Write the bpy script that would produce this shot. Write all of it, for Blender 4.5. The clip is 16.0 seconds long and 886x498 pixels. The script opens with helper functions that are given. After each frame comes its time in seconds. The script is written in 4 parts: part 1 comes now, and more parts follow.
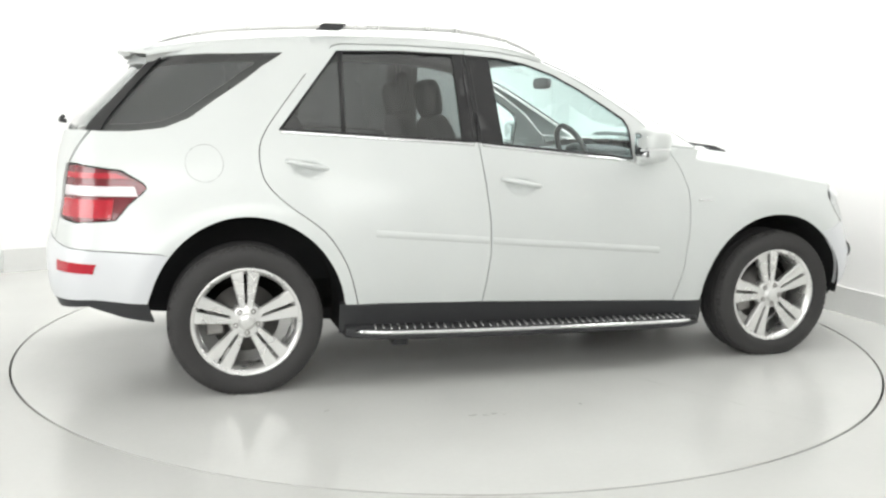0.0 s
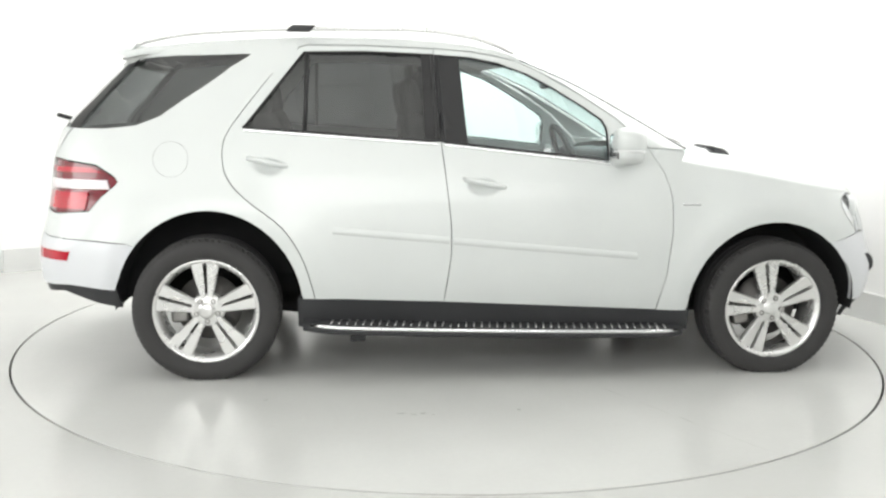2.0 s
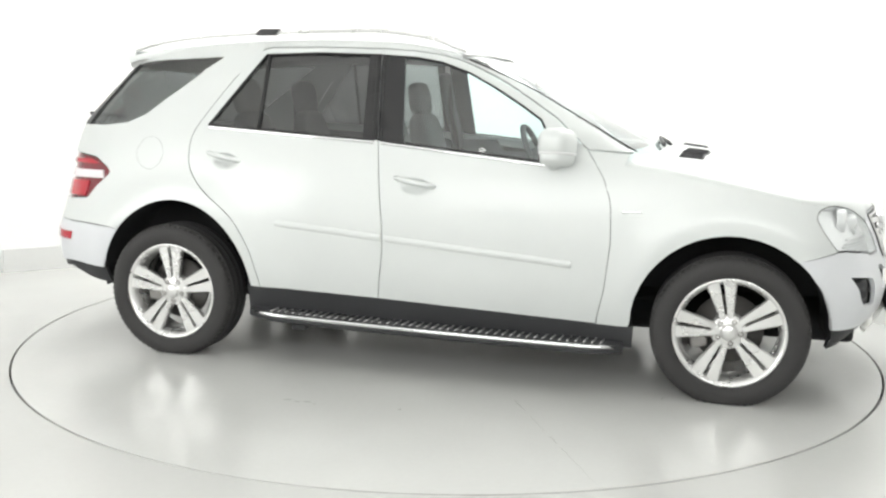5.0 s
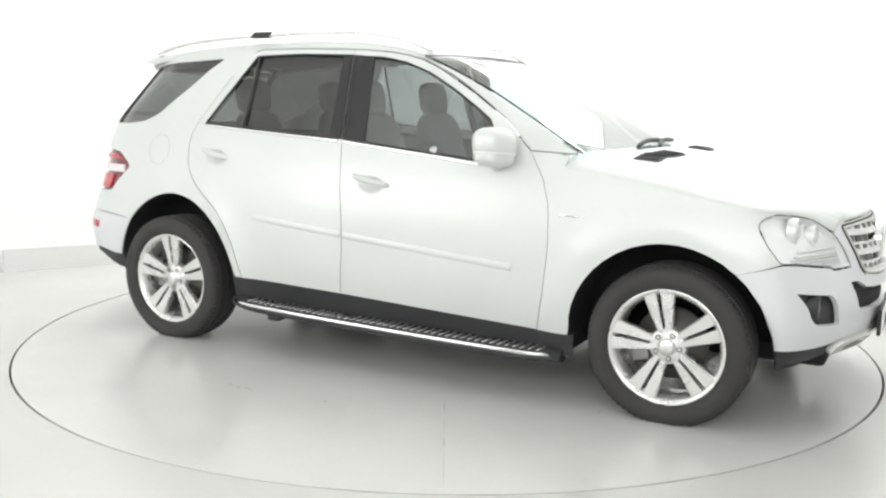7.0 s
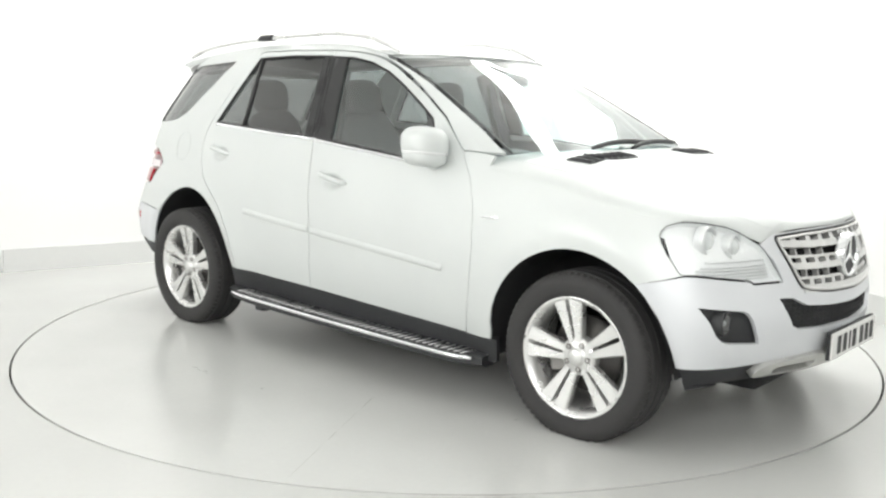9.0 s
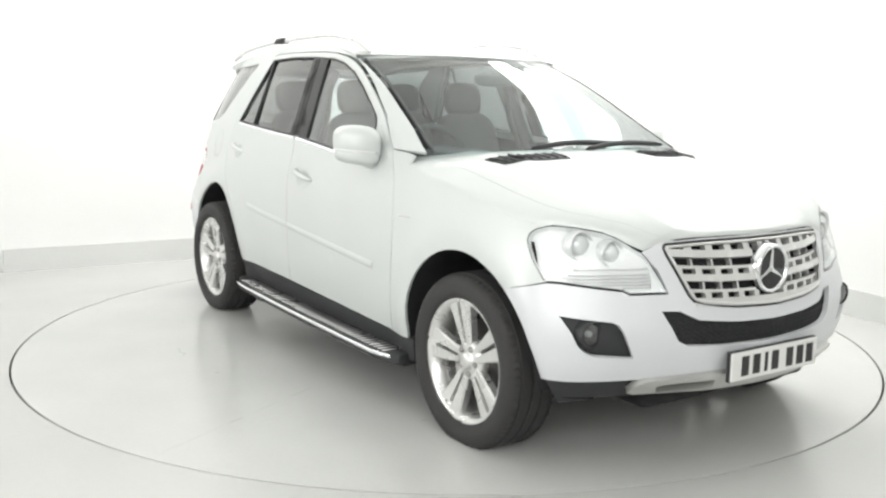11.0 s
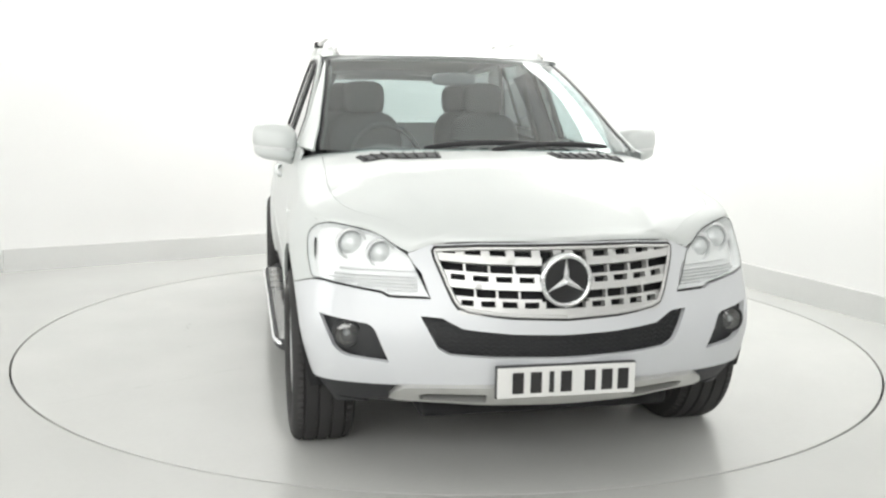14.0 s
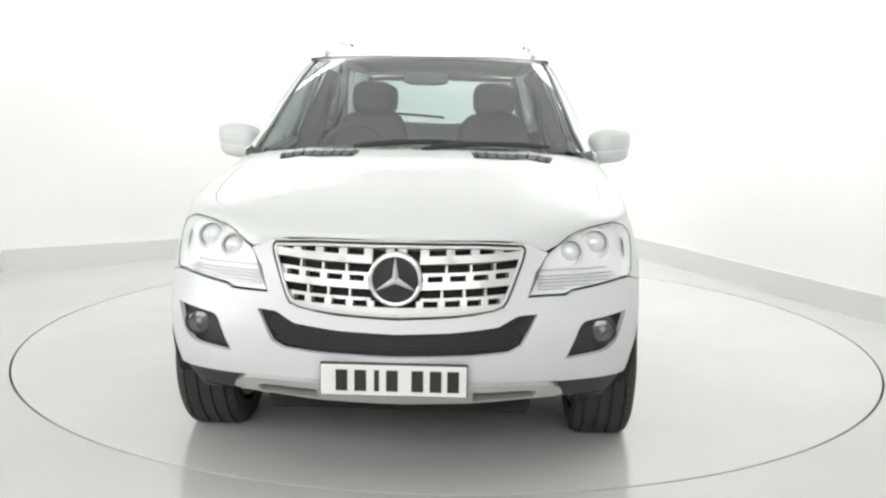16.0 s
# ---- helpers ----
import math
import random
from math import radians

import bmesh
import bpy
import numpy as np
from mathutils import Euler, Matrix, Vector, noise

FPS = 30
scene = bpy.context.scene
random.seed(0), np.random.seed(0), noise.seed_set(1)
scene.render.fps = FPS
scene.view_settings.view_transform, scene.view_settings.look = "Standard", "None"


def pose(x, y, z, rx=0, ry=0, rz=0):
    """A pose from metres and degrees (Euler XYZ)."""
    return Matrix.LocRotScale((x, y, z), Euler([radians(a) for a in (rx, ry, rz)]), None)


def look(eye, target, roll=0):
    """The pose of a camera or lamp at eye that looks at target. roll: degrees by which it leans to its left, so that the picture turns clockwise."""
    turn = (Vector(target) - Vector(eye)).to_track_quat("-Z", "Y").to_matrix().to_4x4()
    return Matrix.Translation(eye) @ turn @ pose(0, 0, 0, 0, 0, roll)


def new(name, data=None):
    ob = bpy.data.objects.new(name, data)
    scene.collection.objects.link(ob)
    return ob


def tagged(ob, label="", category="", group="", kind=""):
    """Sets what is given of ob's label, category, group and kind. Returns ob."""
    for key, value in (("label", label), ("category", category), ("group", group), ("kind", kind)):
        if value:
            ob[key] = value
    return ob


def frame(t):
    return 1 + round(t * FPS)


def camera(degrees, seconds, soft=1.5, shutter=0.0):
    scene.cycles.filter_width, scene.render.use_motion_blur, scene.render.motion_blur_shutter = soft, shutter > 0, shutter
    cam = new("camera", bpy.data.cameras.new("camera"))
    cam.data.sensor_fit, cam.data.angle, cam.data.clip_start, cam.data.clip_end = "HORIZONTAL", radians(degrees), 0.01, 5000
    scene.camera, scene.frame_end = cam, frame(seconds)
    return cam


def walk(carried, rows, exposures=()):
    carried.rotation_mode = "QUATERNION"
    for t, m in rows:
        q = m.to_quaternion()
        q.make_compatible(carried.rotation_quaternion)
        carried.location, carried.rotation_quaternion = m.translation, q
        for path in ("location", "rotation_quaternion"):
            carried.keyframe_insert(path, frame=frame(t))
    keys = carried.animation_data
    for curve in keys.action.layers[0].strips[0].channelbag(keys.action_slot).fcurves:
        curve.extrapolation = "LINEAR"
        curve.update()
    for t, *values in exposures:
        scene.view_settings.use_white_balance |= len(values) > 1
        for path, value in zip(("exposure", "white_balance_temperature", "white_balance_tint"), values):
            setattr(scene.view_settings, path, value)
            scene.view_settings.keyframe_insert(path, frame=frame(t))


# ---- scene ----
from mathutils.geometry import delaunay_2d_cdt

cam = camera(51.1, 16.0, soft=2.4)
EYE = Vector((0.0, -5.668, 1.406))
walk(cam, [(t, look(EYE, EYE + Vector((-0.0007, 0.9877, -0.1562)), 0.871)) for t in (0.0, 16.0)], [(0.0, 0.05), (7.0, 0.05), (10.0, 0.0), (13.0, -0.15), (16.0, -0.2)])

# ---- world and lights ----
world = bpy.data.worlds.new("studio_world")
scene.world = world
world.use_nodes = True
world.node_tree.nodes["Background"].inputs[0].default_value = (0.9, 0.95, 1.0, 1)
world.node_tree.nodes["Background"].inputs[1].default_value = 0.3


def area_lamp(name, at, target, sx, sy, watts, colour=(1.0, 1.0, 0.985)):
    lamp = bpy.data.lights.new(name, "AREA")
    lamp.shape, lamp.size, lamp.size_y, lamp.energy, lamp.color = "RECTANGLE", sx, sy, watts, colour
    ob = new(name, lamp)
    ob.matrix_world = look(at, target)
    return ob


# unseen area lamps, added and balanced to light the room and car
area_lamp("ceiling_fill", (0.0, -0.6, 3.55), (0.0, -0.59, 0.0), 5.2, 4.2, 18)
# two added washes push the walls to white
area_lamp("wall_wash_back", (-0.86, 2.51, 3.6), (-1.45, 3.49, 1.2), 5.0, 0.9, 92)
area_lamp("wall_wash_side", (1.9, 1.0, 3.6), (2.97, 1.45, 1.2), 5.0, 0.9, 92)
# two added fills out of view brighten the car's sides
area_lamp("front_fill", (-0.3, -6.05, 2.2), (0.0, 0.0, 0.8), 5.4, 1.7, 116)
area_lamp("left_fill", (-5.2, -3.2, 1.9), (0.0, 0.0, 0.8), 3.6, 2.0, 112)

# ---- materials ----


def material(name, colour, rough=0.5, metal=0.0, vary=0.06, scale=6.0, fine=90.0, bump=0.02, coat=0.0, spec=0.5):
    """A principled material with stains and grain at two scales and a fine relief."""
    m = bpy.data.materials.new(name)
    m.use_nodes = True
    n, l = m.node_tree.nodes, m.node_tree.links
    b = n["Principled BSDF"]
    co = n.new("ShaderNodeTexCoord")
    big, small = n.new("ShaderNodeTexNoise"), n.new("ShaderNodeTexNoise")
    big.inputs["Scale"].default_value, small.inputs["Scale"].default_value = scale, fine
    big.inputs["Detail"].default_value = 4
    l.new(co.outputs["Object"], big.inputs["Vector"])
    l.new(co.outputs["Object"], small.inputs["Vector"])
    add = n.new("ShaderNodeMath")
    add.operation = "MULTIPLY_ADD"
    add.inputs[1].default_value = 0.35
    l.new(small.outputs[0], add.inputs[0])
    l.new(big.outputs[0], add.inputs[2])
    ramp = n.new("ShaderNodeMapRange")
    ramp.inputs[1].default_value, ramp.inputs[2].default_value = 0.35, 1.0
    ramp.inputs[3].default_value, ramp.inputs[4].default_value = 1 - vary, 1 + vary
    l.new(add.outputs[0], ramp.inputs[0])
    mul = n.new("ShaderNodeVectorMath")
    mul.operation = "SCALE"
    mul.inputs[0].default_value = colour
    l.new(ramp.outputs[0], mul.inputs["Scale"])
    l.new(mul.outputs[0], b.inputs["Base Color"])
    rr = n.new("ShaderNodeMapRange")
    rr.inputs[1].default_value, rr.inputs[2].default_value = 0.3, 0.7
    rr.inputs[3].default_value, rr.inputs[4].default_value = rough * 0.9, min(1, rough * 1.12)
    l.new(big.outputs[0], rr.inputs[0])
    l.new(rr.outputs[0], b.inputs["Roughness"])
    b.inputs["Metallic"].default_value = metal
    b.inputs["Coat Weight"].default_value = coat
    b.inputs["Coat Roughness"].default_value = 0.05
    b.inputs["Specular IOR Level"].default_value = spec
    if bump:
        bp = n.new("ShaderNodeBump")
        bp.inputs["Strength"].default_value, bp.inputs["Distance"].default_value = bump, 0.01
        l.new(small.outputs[0], bp.inputs["Height"])
        l.new(bp.outputs[0], b.inputs["Normal"])
    return m


def glass(name, tint, gloss=1.0, base=0.0):
    """Thin glass: tinted see-through with a mirror gloss that grows at grazing angles."""
    m = bpy.data.materials.new(name)
    m.use_nodes = True
    n, l = m.node_tree.nodes, m.node_tree.links
    n.remove(n["Principled BSDF"])
    tr, gl, mix, fr, sc = (n.new("ShaderNode" + k) for k in ("BsdfTransparent", "BsdfGlossy", "MixShader", "LayerWeight", "Math"))
    tr.inputs[0].default_value = (*tint, 1)
    gl.inputs["Roughness"].default_value = 0.02
    fr.inputs[0].default_value = 0.5
    edge = n.new("ShaderNodeMath")
    edge.operation = "POWER"
    edge.inputs[1].default_value = 5.0
    sc.operation, sc.use_clamp = "MULTIPLY_ADD", True
    sc.inputs[1].default_value, sc.inputs[2].default_value = 0.95 * gloss, 0.04 * gloss + base
    l.new(fr.outputs["Facing"], edge.inputs[0])
    l.new(edge.outputs[0], sc.inputs[0])
    l.new(sc.outputs[0], mix.inputs[0])
    l.new(tr.outputs[0], mix.inputs[1])
    l.new(gl.outputs[0], mix.inputs[2])
    l.new(mix.outputs[0], n["Material Output"].inputs[0])
    return m


PAINT = material("silver_paint", (0.66, 0.685, 0.675), 0.46, 0.18, 0.03, 3, 900, 0.004, coat=0.35, spec=0.3)
BUMPER = material("silver_bumper_paint", (0.68, 0.695, 0.715), 0.46, 0.15, 0.03, 3, 900, 0.004, coat=0.35, spec=0.3)
WHITE = material("white_wall_paint", (0.91, 0.91, 0.90), 0.8, 0, 0.02, 1.2, 60, 0.02)
FLOOR = material("pale_grey_resin", (0.55, 0.555, 0.535), 0.22, 0, 0.035, 1.1, 35, 0.006)
TABLE = material("grey_turntable_resin", (0.60, 0.605, 0.585), 0.20, 0, 0.045, 1.6, 40, 0.006)
SKIRTING = material("pale_grey_skirting", (0.74, 0.745, 0.73), 0.5, 0, 0.04, 1.5, 40, 0.01)
SCUFF = material("grey_scuff", (0.30, 0.30, 0.28), 0.6, 0, 0.3, 40, 200, 0.0)
GAP = material("dark_gap", (0.03, 0.03, 0.03), 0.9)
PLASTIC = material("black_grained_plastic", (0.028, 0.029, 0.031), 0.55, 0, 0.2, 5, 400, 0.12)
RUBBER = material("tyre_rubber", (0.035, 0.034, 0.034), 0.75, 0, 0.25, 8, 200, 0.1)
SEAL = material("black_rubber_seal", (0.015, 0.015, 0.016), 0.4)
CHROME = material("bright_chrome", (0.85, 0.86, 0.87), 0.08, 1.0, 0.02, 4, 200, 0)
ALLOY = material("silver_alloy", (0.76, 0.76, 0.75), 0.28, 0.75, 0.04, 8, 300, 0.01, coat=0.4)
GRILLE = material("grille_silver", (0.66, 0.66, 0.65), 0.36, 0.5, 0.05, 8, 300, 0.01, coat=0.3)
DISC = material("dark_brake_disc", (0.14, 0.135, 0.13), 0.45, 0.8, 0.15, 10, 200, 0.02)
STEEL = material("brake_steel", (0.32, 0.31, 0.3), 0.4, 0.9, 0.15, 10, 200, 0.02)
DARK = material("dark_underbody", (0.012, 0.012, 0.013), 0.85, 0, 0.25)
FABRIC = material("dark_grey_upholstery", (0.075, 0.078, 0.082), 0.8, 0, 0.12, 9, 40, 0)
TRIM = material("grey_cabin_plastic", (0.12, 0.125, 0.13), 0.6, 0, 0.12, 6, 60, 0)
LINING = material("pale_headliner", (0.42, 0.43, 0.42), 0.9, 0, 0.05, 6, 300, 0.04)
REFLECTOR = material("lamp_reflector", (0.93, 0.94, 0.94), 0.25, 0.0, 0.03, 12, 200, 0.0)
LENS_RED = material("red_lamp_lens", (0.46, 0.008, 0.025), 0.12, 0, 0.12, 30, 160, 0.05, coat=0.8)
LENS_DARK_RED = material("dark_red_lamp_lens", (0.17, 0.006, 0.016), 0.12, 0, 0.15, 30, 160, 0.05, coat=0.8)
LENS_PALE = material("pale_lamp_lens", (0.78, 0.72, 0.74), 0.15, 0, 0.06, 30, 160, 0.05, coat=0.6)
PLATE = material("number_plate_white", (0.8, 0.8, 0.78), 0.35, 0, 0.03)
INK = material("black_ink", (0.02, 0.02, 0.02), 0.5)
SKID = material("satin_skid_plate", (0.62, 0.62, 0.6), 0.35, 0.8, 0.06, 8, 200, 0.02)
CLEAR = glass("clear_glass", (0.84, 0.955, 0.95), 1.8, 0.08)
SCREEN = glass("windscreen_glass", (0.72, 0.84, 0.83), 0.9, 0.09)
REAR_GLASS = glass("rear_tinted_glass", (0.62, 0.66, 0.655), 1.6, 0.06)
PRIVACY = glass("privacy_glass", (0.19, 0.20, 0.20), 1.6, 0.05)
FOG_LENS = glass("fog_lamp_lens", (0.6, 0.62, 0.63), 1.0, 0.12)
LAMP_LENS = glass("headlamp_lens", (0.97, 0.98, 0.98), 0.5)

# ---- mesh helpers ----


def part(name, bm, mat, parent=None, label="", smooth=True, auto=False):
    me = bpy.data.meshes.new(name)
    bm.normal_update()
    bm.to_mesh(me)
    bm.free()
    me.materials.append(mat)
    for p in me.polygons:
        p.use_smooth = smooth
    if auto:
        me.set_sharp_from_angle(angle=radians(auto))
    ob = new(name, me)
    if parent:
        ob.parent = parent
    if mat.name.endswith(("glass", "lens")) and not mat.name.startswith(("red", "dark", "pale")):
        ob.visible_shadow = False
    return tagged(ob, label) if label else ob


def mirrored(bm):
    """The same bmesh on the car's other side."""
    for v in bm.verts:
        v.co.y = -v.co.y
    bmesh.ops.reverse_faces(bm, faces=bm.faces[:])
    return bm


def box(bm, x0, x1, y0, y1, z0, z1, bevel=0.0):
    made = bmesh.ops.create_cube(bm, size=1.0, matrix=Matrix.LocRotScale(((x0 + x1) / 2, (y0 + y1) / 2, (z0 + z1) / 2), None, (x1 - x0, y1 - y0, z1 - z0)))
    if bevel:
        edges = {e for v in made["verts"] for e in v.link_edges}
        bmesh.ops.bevel(bm, geom=list(edges), offset=bevel, segments=3, affect="EDGES", profile=0.5)
    return bm


def tube(bm, pts, radius, sides=8, flat=1.0):
    """A swept tube along points; flat squeezes its height; closed at both ends."""
    rings = []
    for i, p in enumerate(pts):
        p = Vector(p)
        d = (Vector(pts[min(i + 1, len(pts) - 1)]) - Vector(pts[max(i - 1, 0)])).normalized()
        a = d.cross(Vector((0, 0, 1)))
        a = a.normalized() if a.length > 1e-4 else Vector((1, 0, 0))
        b = a.cross(d)
        rad = radius[i] if isinstance(radius, (list, tuple)) else radius
        rings.append([bm.verts.new(p + a * rad * math.cos(k * math.tau / sides) + b * rad * flat * math.sin(k * math.tau / sides)) for k in range(sides)])
    for r0, r1 in zip(rings, rings[1:]):
        for k in range(sides):
            bm.faces.new((r0[k], r0[(k + 1) % sides], r1[(k + 1) % sides], r1[k]))
    bm.faces.new(rings[0][::-1])
    bm.faces.new(rings[-1])
    bmesh.ops.recalc_face_normals(bm, faces=bm.faces[:])
    return bm


def turned(bm, profile, sides=48, axis="y", at=(0, 0, 0)):
    """A surface of revolution: profile of (radius, along the axis)."""
    rings = []
    for r, h in profile:
        ring = []
        for k in range(sides):
            c, s = r * math.cos(k * math.tau / sides), r * math.sin(k * math.tau / sides)
            p = {"y": (c, h, s), "x": (h, c, s), "z": (c, s, h)}[axis]
            ring.append(bm.verts.new(Vector(p) + Vector(at)))
        rings.append(ring)
    for r0, r1 in zip(rings, rings[1:]):
        for k in range(sides):
            bm.faces.new((r0[k], r1[k], r1[(k + 1) % sides], r0[(k + 1) % sides]))
    return bm


def curve_through(xs, ys):
    """A smooth curve through knots, for numbers and arrays."""
    xs, ys = np.array(xs, float), np.array(ys, float)
    d = np.diff(ys) / np.diff(xs)
    m = np.concatenate([[d[0]], np.where(d[1:] * d[:-1] > 0, 2 * d[1:] * d[:-1] / np.where(d[1:] + d[:-1] == 0, 1, d[1:] + d[:-1]), 0), [d[-1]]])

    def at(x):
        x = np.clip(np.asarray(x, float), xs[0], xs[-1])
        i = np.clip(np.searchsorted(xs, x, side="right") - 1, 0, len(xs) - 2)
        h = xs[i + 1] - xs[i]
        t = (x - xs[i]) / h
        return (2 * t**3 - 3 * t**2 + 1) * ys[i] + (t**3 - 2 * t**2 + t) * h * m[i] + (3 * t**2 - 2 * t**3) * ys[i + 1] + (t**3 - t**2) * h * m[i + 1]
    return at


# ---- the car's form: x ahead, y to its left, z up, ground at 0 ----
HUB, HUB_Z = 1.468, 0.353
HANDLES = ((-0.085, 0.985), (-1.165, 1.078))
half_width = curve_through([0.2, 0.33, 0.4, 0.55, 0.75, 0.9, 1.0, 1.08, 1.15, 1.22, 1.3, 1.4, 1.5, 1.6, 1.68, 1.76],
                           [0.86, 0.88, 0.897, 0.922, 0.93, 0.921, 0.904, 0.884, 0.863, 0.84, 0.81, 0.775, 0.738, 0.70, 0.663, 0.59])
nose = {"low": curve_through([0.2, 0.3, 0.36, 0.44, 0.55, 0.66, 0.74, 0.82, 0.9, 1.0], [2.14, 2.2, 2.255, 2.285, 2.295, 2.285, 2.27, 2.245, 2.21, 2.13]),
        "gre": curve_through([0.2, 1.05, 1.16, 1.216, 1.335, 1.522, 1.648, 1.75], [1.6, 1.38, 1.175, 1.068, 0.86, 0.52, 0.22, -0.05])}
tail = curve_through([0.2, 0.35, 0.5, 0.62, 0.76, 0.9, 1.05, 1.24, 1.42, 1.6, 1.72], [-2.30, -2.39, -2.435, -2.44, -2.405, -2.385, -2.375, -2.325, -2.17, -1.995, -1.88])
rear_taper = curve_through([0.2, 0.65, 0.85, 1.0, 1.8], [0.07, 0.08, 0.12, 0.15, 0.15])


def side_y(x, z):
    """The half width of the body at x and height z, with the swelling round the wheels."""
    x, z = np.asarray(x, float), np.asarray(z, float)
    y = half_width(z) * (1 - rear_taper(z) * (np.clip(-0.6 - x, 0, 3) / 1.5) ** 1.5)
    for hub, size in ((HUB, 0.50), (-HUB, 0.53)):
        r = np.hypot(x - hub, (z - HUB_Z) * 0.97)
        y = y + 0.022 * np.exp(-(((r - size) / 0.085) ** 2)) * (z < 1.2)
    for hx, hz in HANDLES:
        y = y - 0.019 * np.exp(-((((x - hx) / 0.062) ** 2 + ((z - hz) / 0.033) ** 2) ** 2))
    return y


def corner(knots, width=0.92):
    d, c = zip(*knots)
    u = [0.0]
    for k in range(1, len(d)):
        u.append(u[-1] + math.hypot(d[k] - d[k - 1], (c[k] - c[k - 1]) * width))
    return u[-1], d[-1], curve_through([-u[1]] + u, [d[1]] + list(d)), curve_through([-u[1]] + u, [-c[1]] + list(c))


FRONT = {"low": corner([(0, 0), (0.03, 0.28), (0.1, 0.5), (0.158, 0.66), (0.218, 0.80), (0.285, 0.90), (0.36, 0.955), (0.46, 0.985), (0.62, 1.0)]),
         "gre": corner([(0, 0), (0.018, 0.4), (0.045, 0.65), (0.082, 0.82), (0.125, 0.92), (0.18, 0.97), (0.265, 0.995), (0.36, 1.0)], 0.75)}
REAR = corner([(0, 0), (0.025, 0.4), (0.07, 0.72), (0.13, 0.88), (0.2, 0.95), (0.3, 0.985), (0.45, 1.0)])
AROUND = 6.2


def shell(s, z, front="low"):
    """A point of the body shell: s goes round it from the nose (0) by the right side to the tail (AROUND); minus s is the left side."""
    s, z = np.broadcast_arrays(np.asarray(s, float), np.asarray(z, float))
    sign, u = np.where(s < 0, 1.0, -1.0), np.abs(s)
    uf, df, d_of, c_of = FRONT[front]
    ur, dr, d_or, c_or = REAR
    xb = tail(z) + dr
    ease = np.interp(z, [0.58, 0.72], [0.82, 1.0]) if front == "low" else 1.0
    xa = nose[front](z) - df
    wrap = ease + (1 - ease) * np.clip(u / uf, 0, 1) ** 4
    f = np.clip((u - uf) / (AROUND - ur - uf), 0, 1)
    v = AROUND - u
    x = np.where(u < uf, nose[front](z) - d_of(u) * wrap, np.where(v < ur, tail(z) + d_or(v), xa + (xb - xa) * f))
    c = np.where(u < uf, c_of(u), np.where(v < ur, c_or(v), 1.0))
    return np.stack([x, sign * side_y(x, z) * c, z], -1)


GRID = np.linspace(0, AROUND, 1200)


def at_x(x, z, front="low"):
    p = shell(GRID, z, front)
    return (float(np.interp(-x, -p[:, 0], GRID)), z)


def at_y(y, z, front="low"):
    g = GRID[GRID < FRONT[front][0]]
    return (float(np.interp(y, -shell(g, z, front)[:, 1], g)), z)


def at_back(y, z):
    g = GRID[GRID > AROUND - REAR[0]][::-1]
    return (float(np.interp(y, -shell(g, z)[:, 1], g)), z)


def low(p):
    return shell(p[:, 0], p[:, 1], "low")


def upper(p):
    return shell(p[:, 0], p[:, 1], "gre")


def flank(p):
    return np.stack([p[:, 0], -side_y(p[:, 0], p[:, 1]), p[:, 1]], -1)


def dense(pts, step, closed=True):
    out, pts = [], [np.array(p, float) for p in pts]
    for a, b in zip(pts, pts[1:] + (pts[:1] if closed else [])):
        n = max(1, int(np.ceil(np.linalg.norm(b - a) / step)))
        out += [a + (b - a) * k / n for k in range(n)]
    return np.array(out if closed else out + [pts[-1]])


def inside(poly, pts):
    x, y = pts[:, 0], pts[:, 1]
    hit = np.zeros(len(pts), bool)
    for a, b in zip(poly, np.roll(poly, -1, 0)):
        cross = (a[1] > y) != (b[1] > y)
        if b[1] != a[1]:
            hit ^= cross & (x < (b[0] - a[0]) * (y - a[1]) / (b[1] - a[1]) + a[0])
    return hit


def shrunk(poly, by):
    a, b = np.roll(poly, 1, 0), np.roll(poly, -1, 0)
    d = b - a
    n = np.stack([-d[:, 1], d[:, 0]], -1) / np.maximum(np.linalg.norm(d, axis=1), 1e-9)[:, None]
    area = np.sum(poly[:, 0] * np.roll(poly[:, 1], -1) - np.roll(poly[:, 0], -1) * poly[:, 1])
    return poly + n * by * (1 if area > 0 else -1)


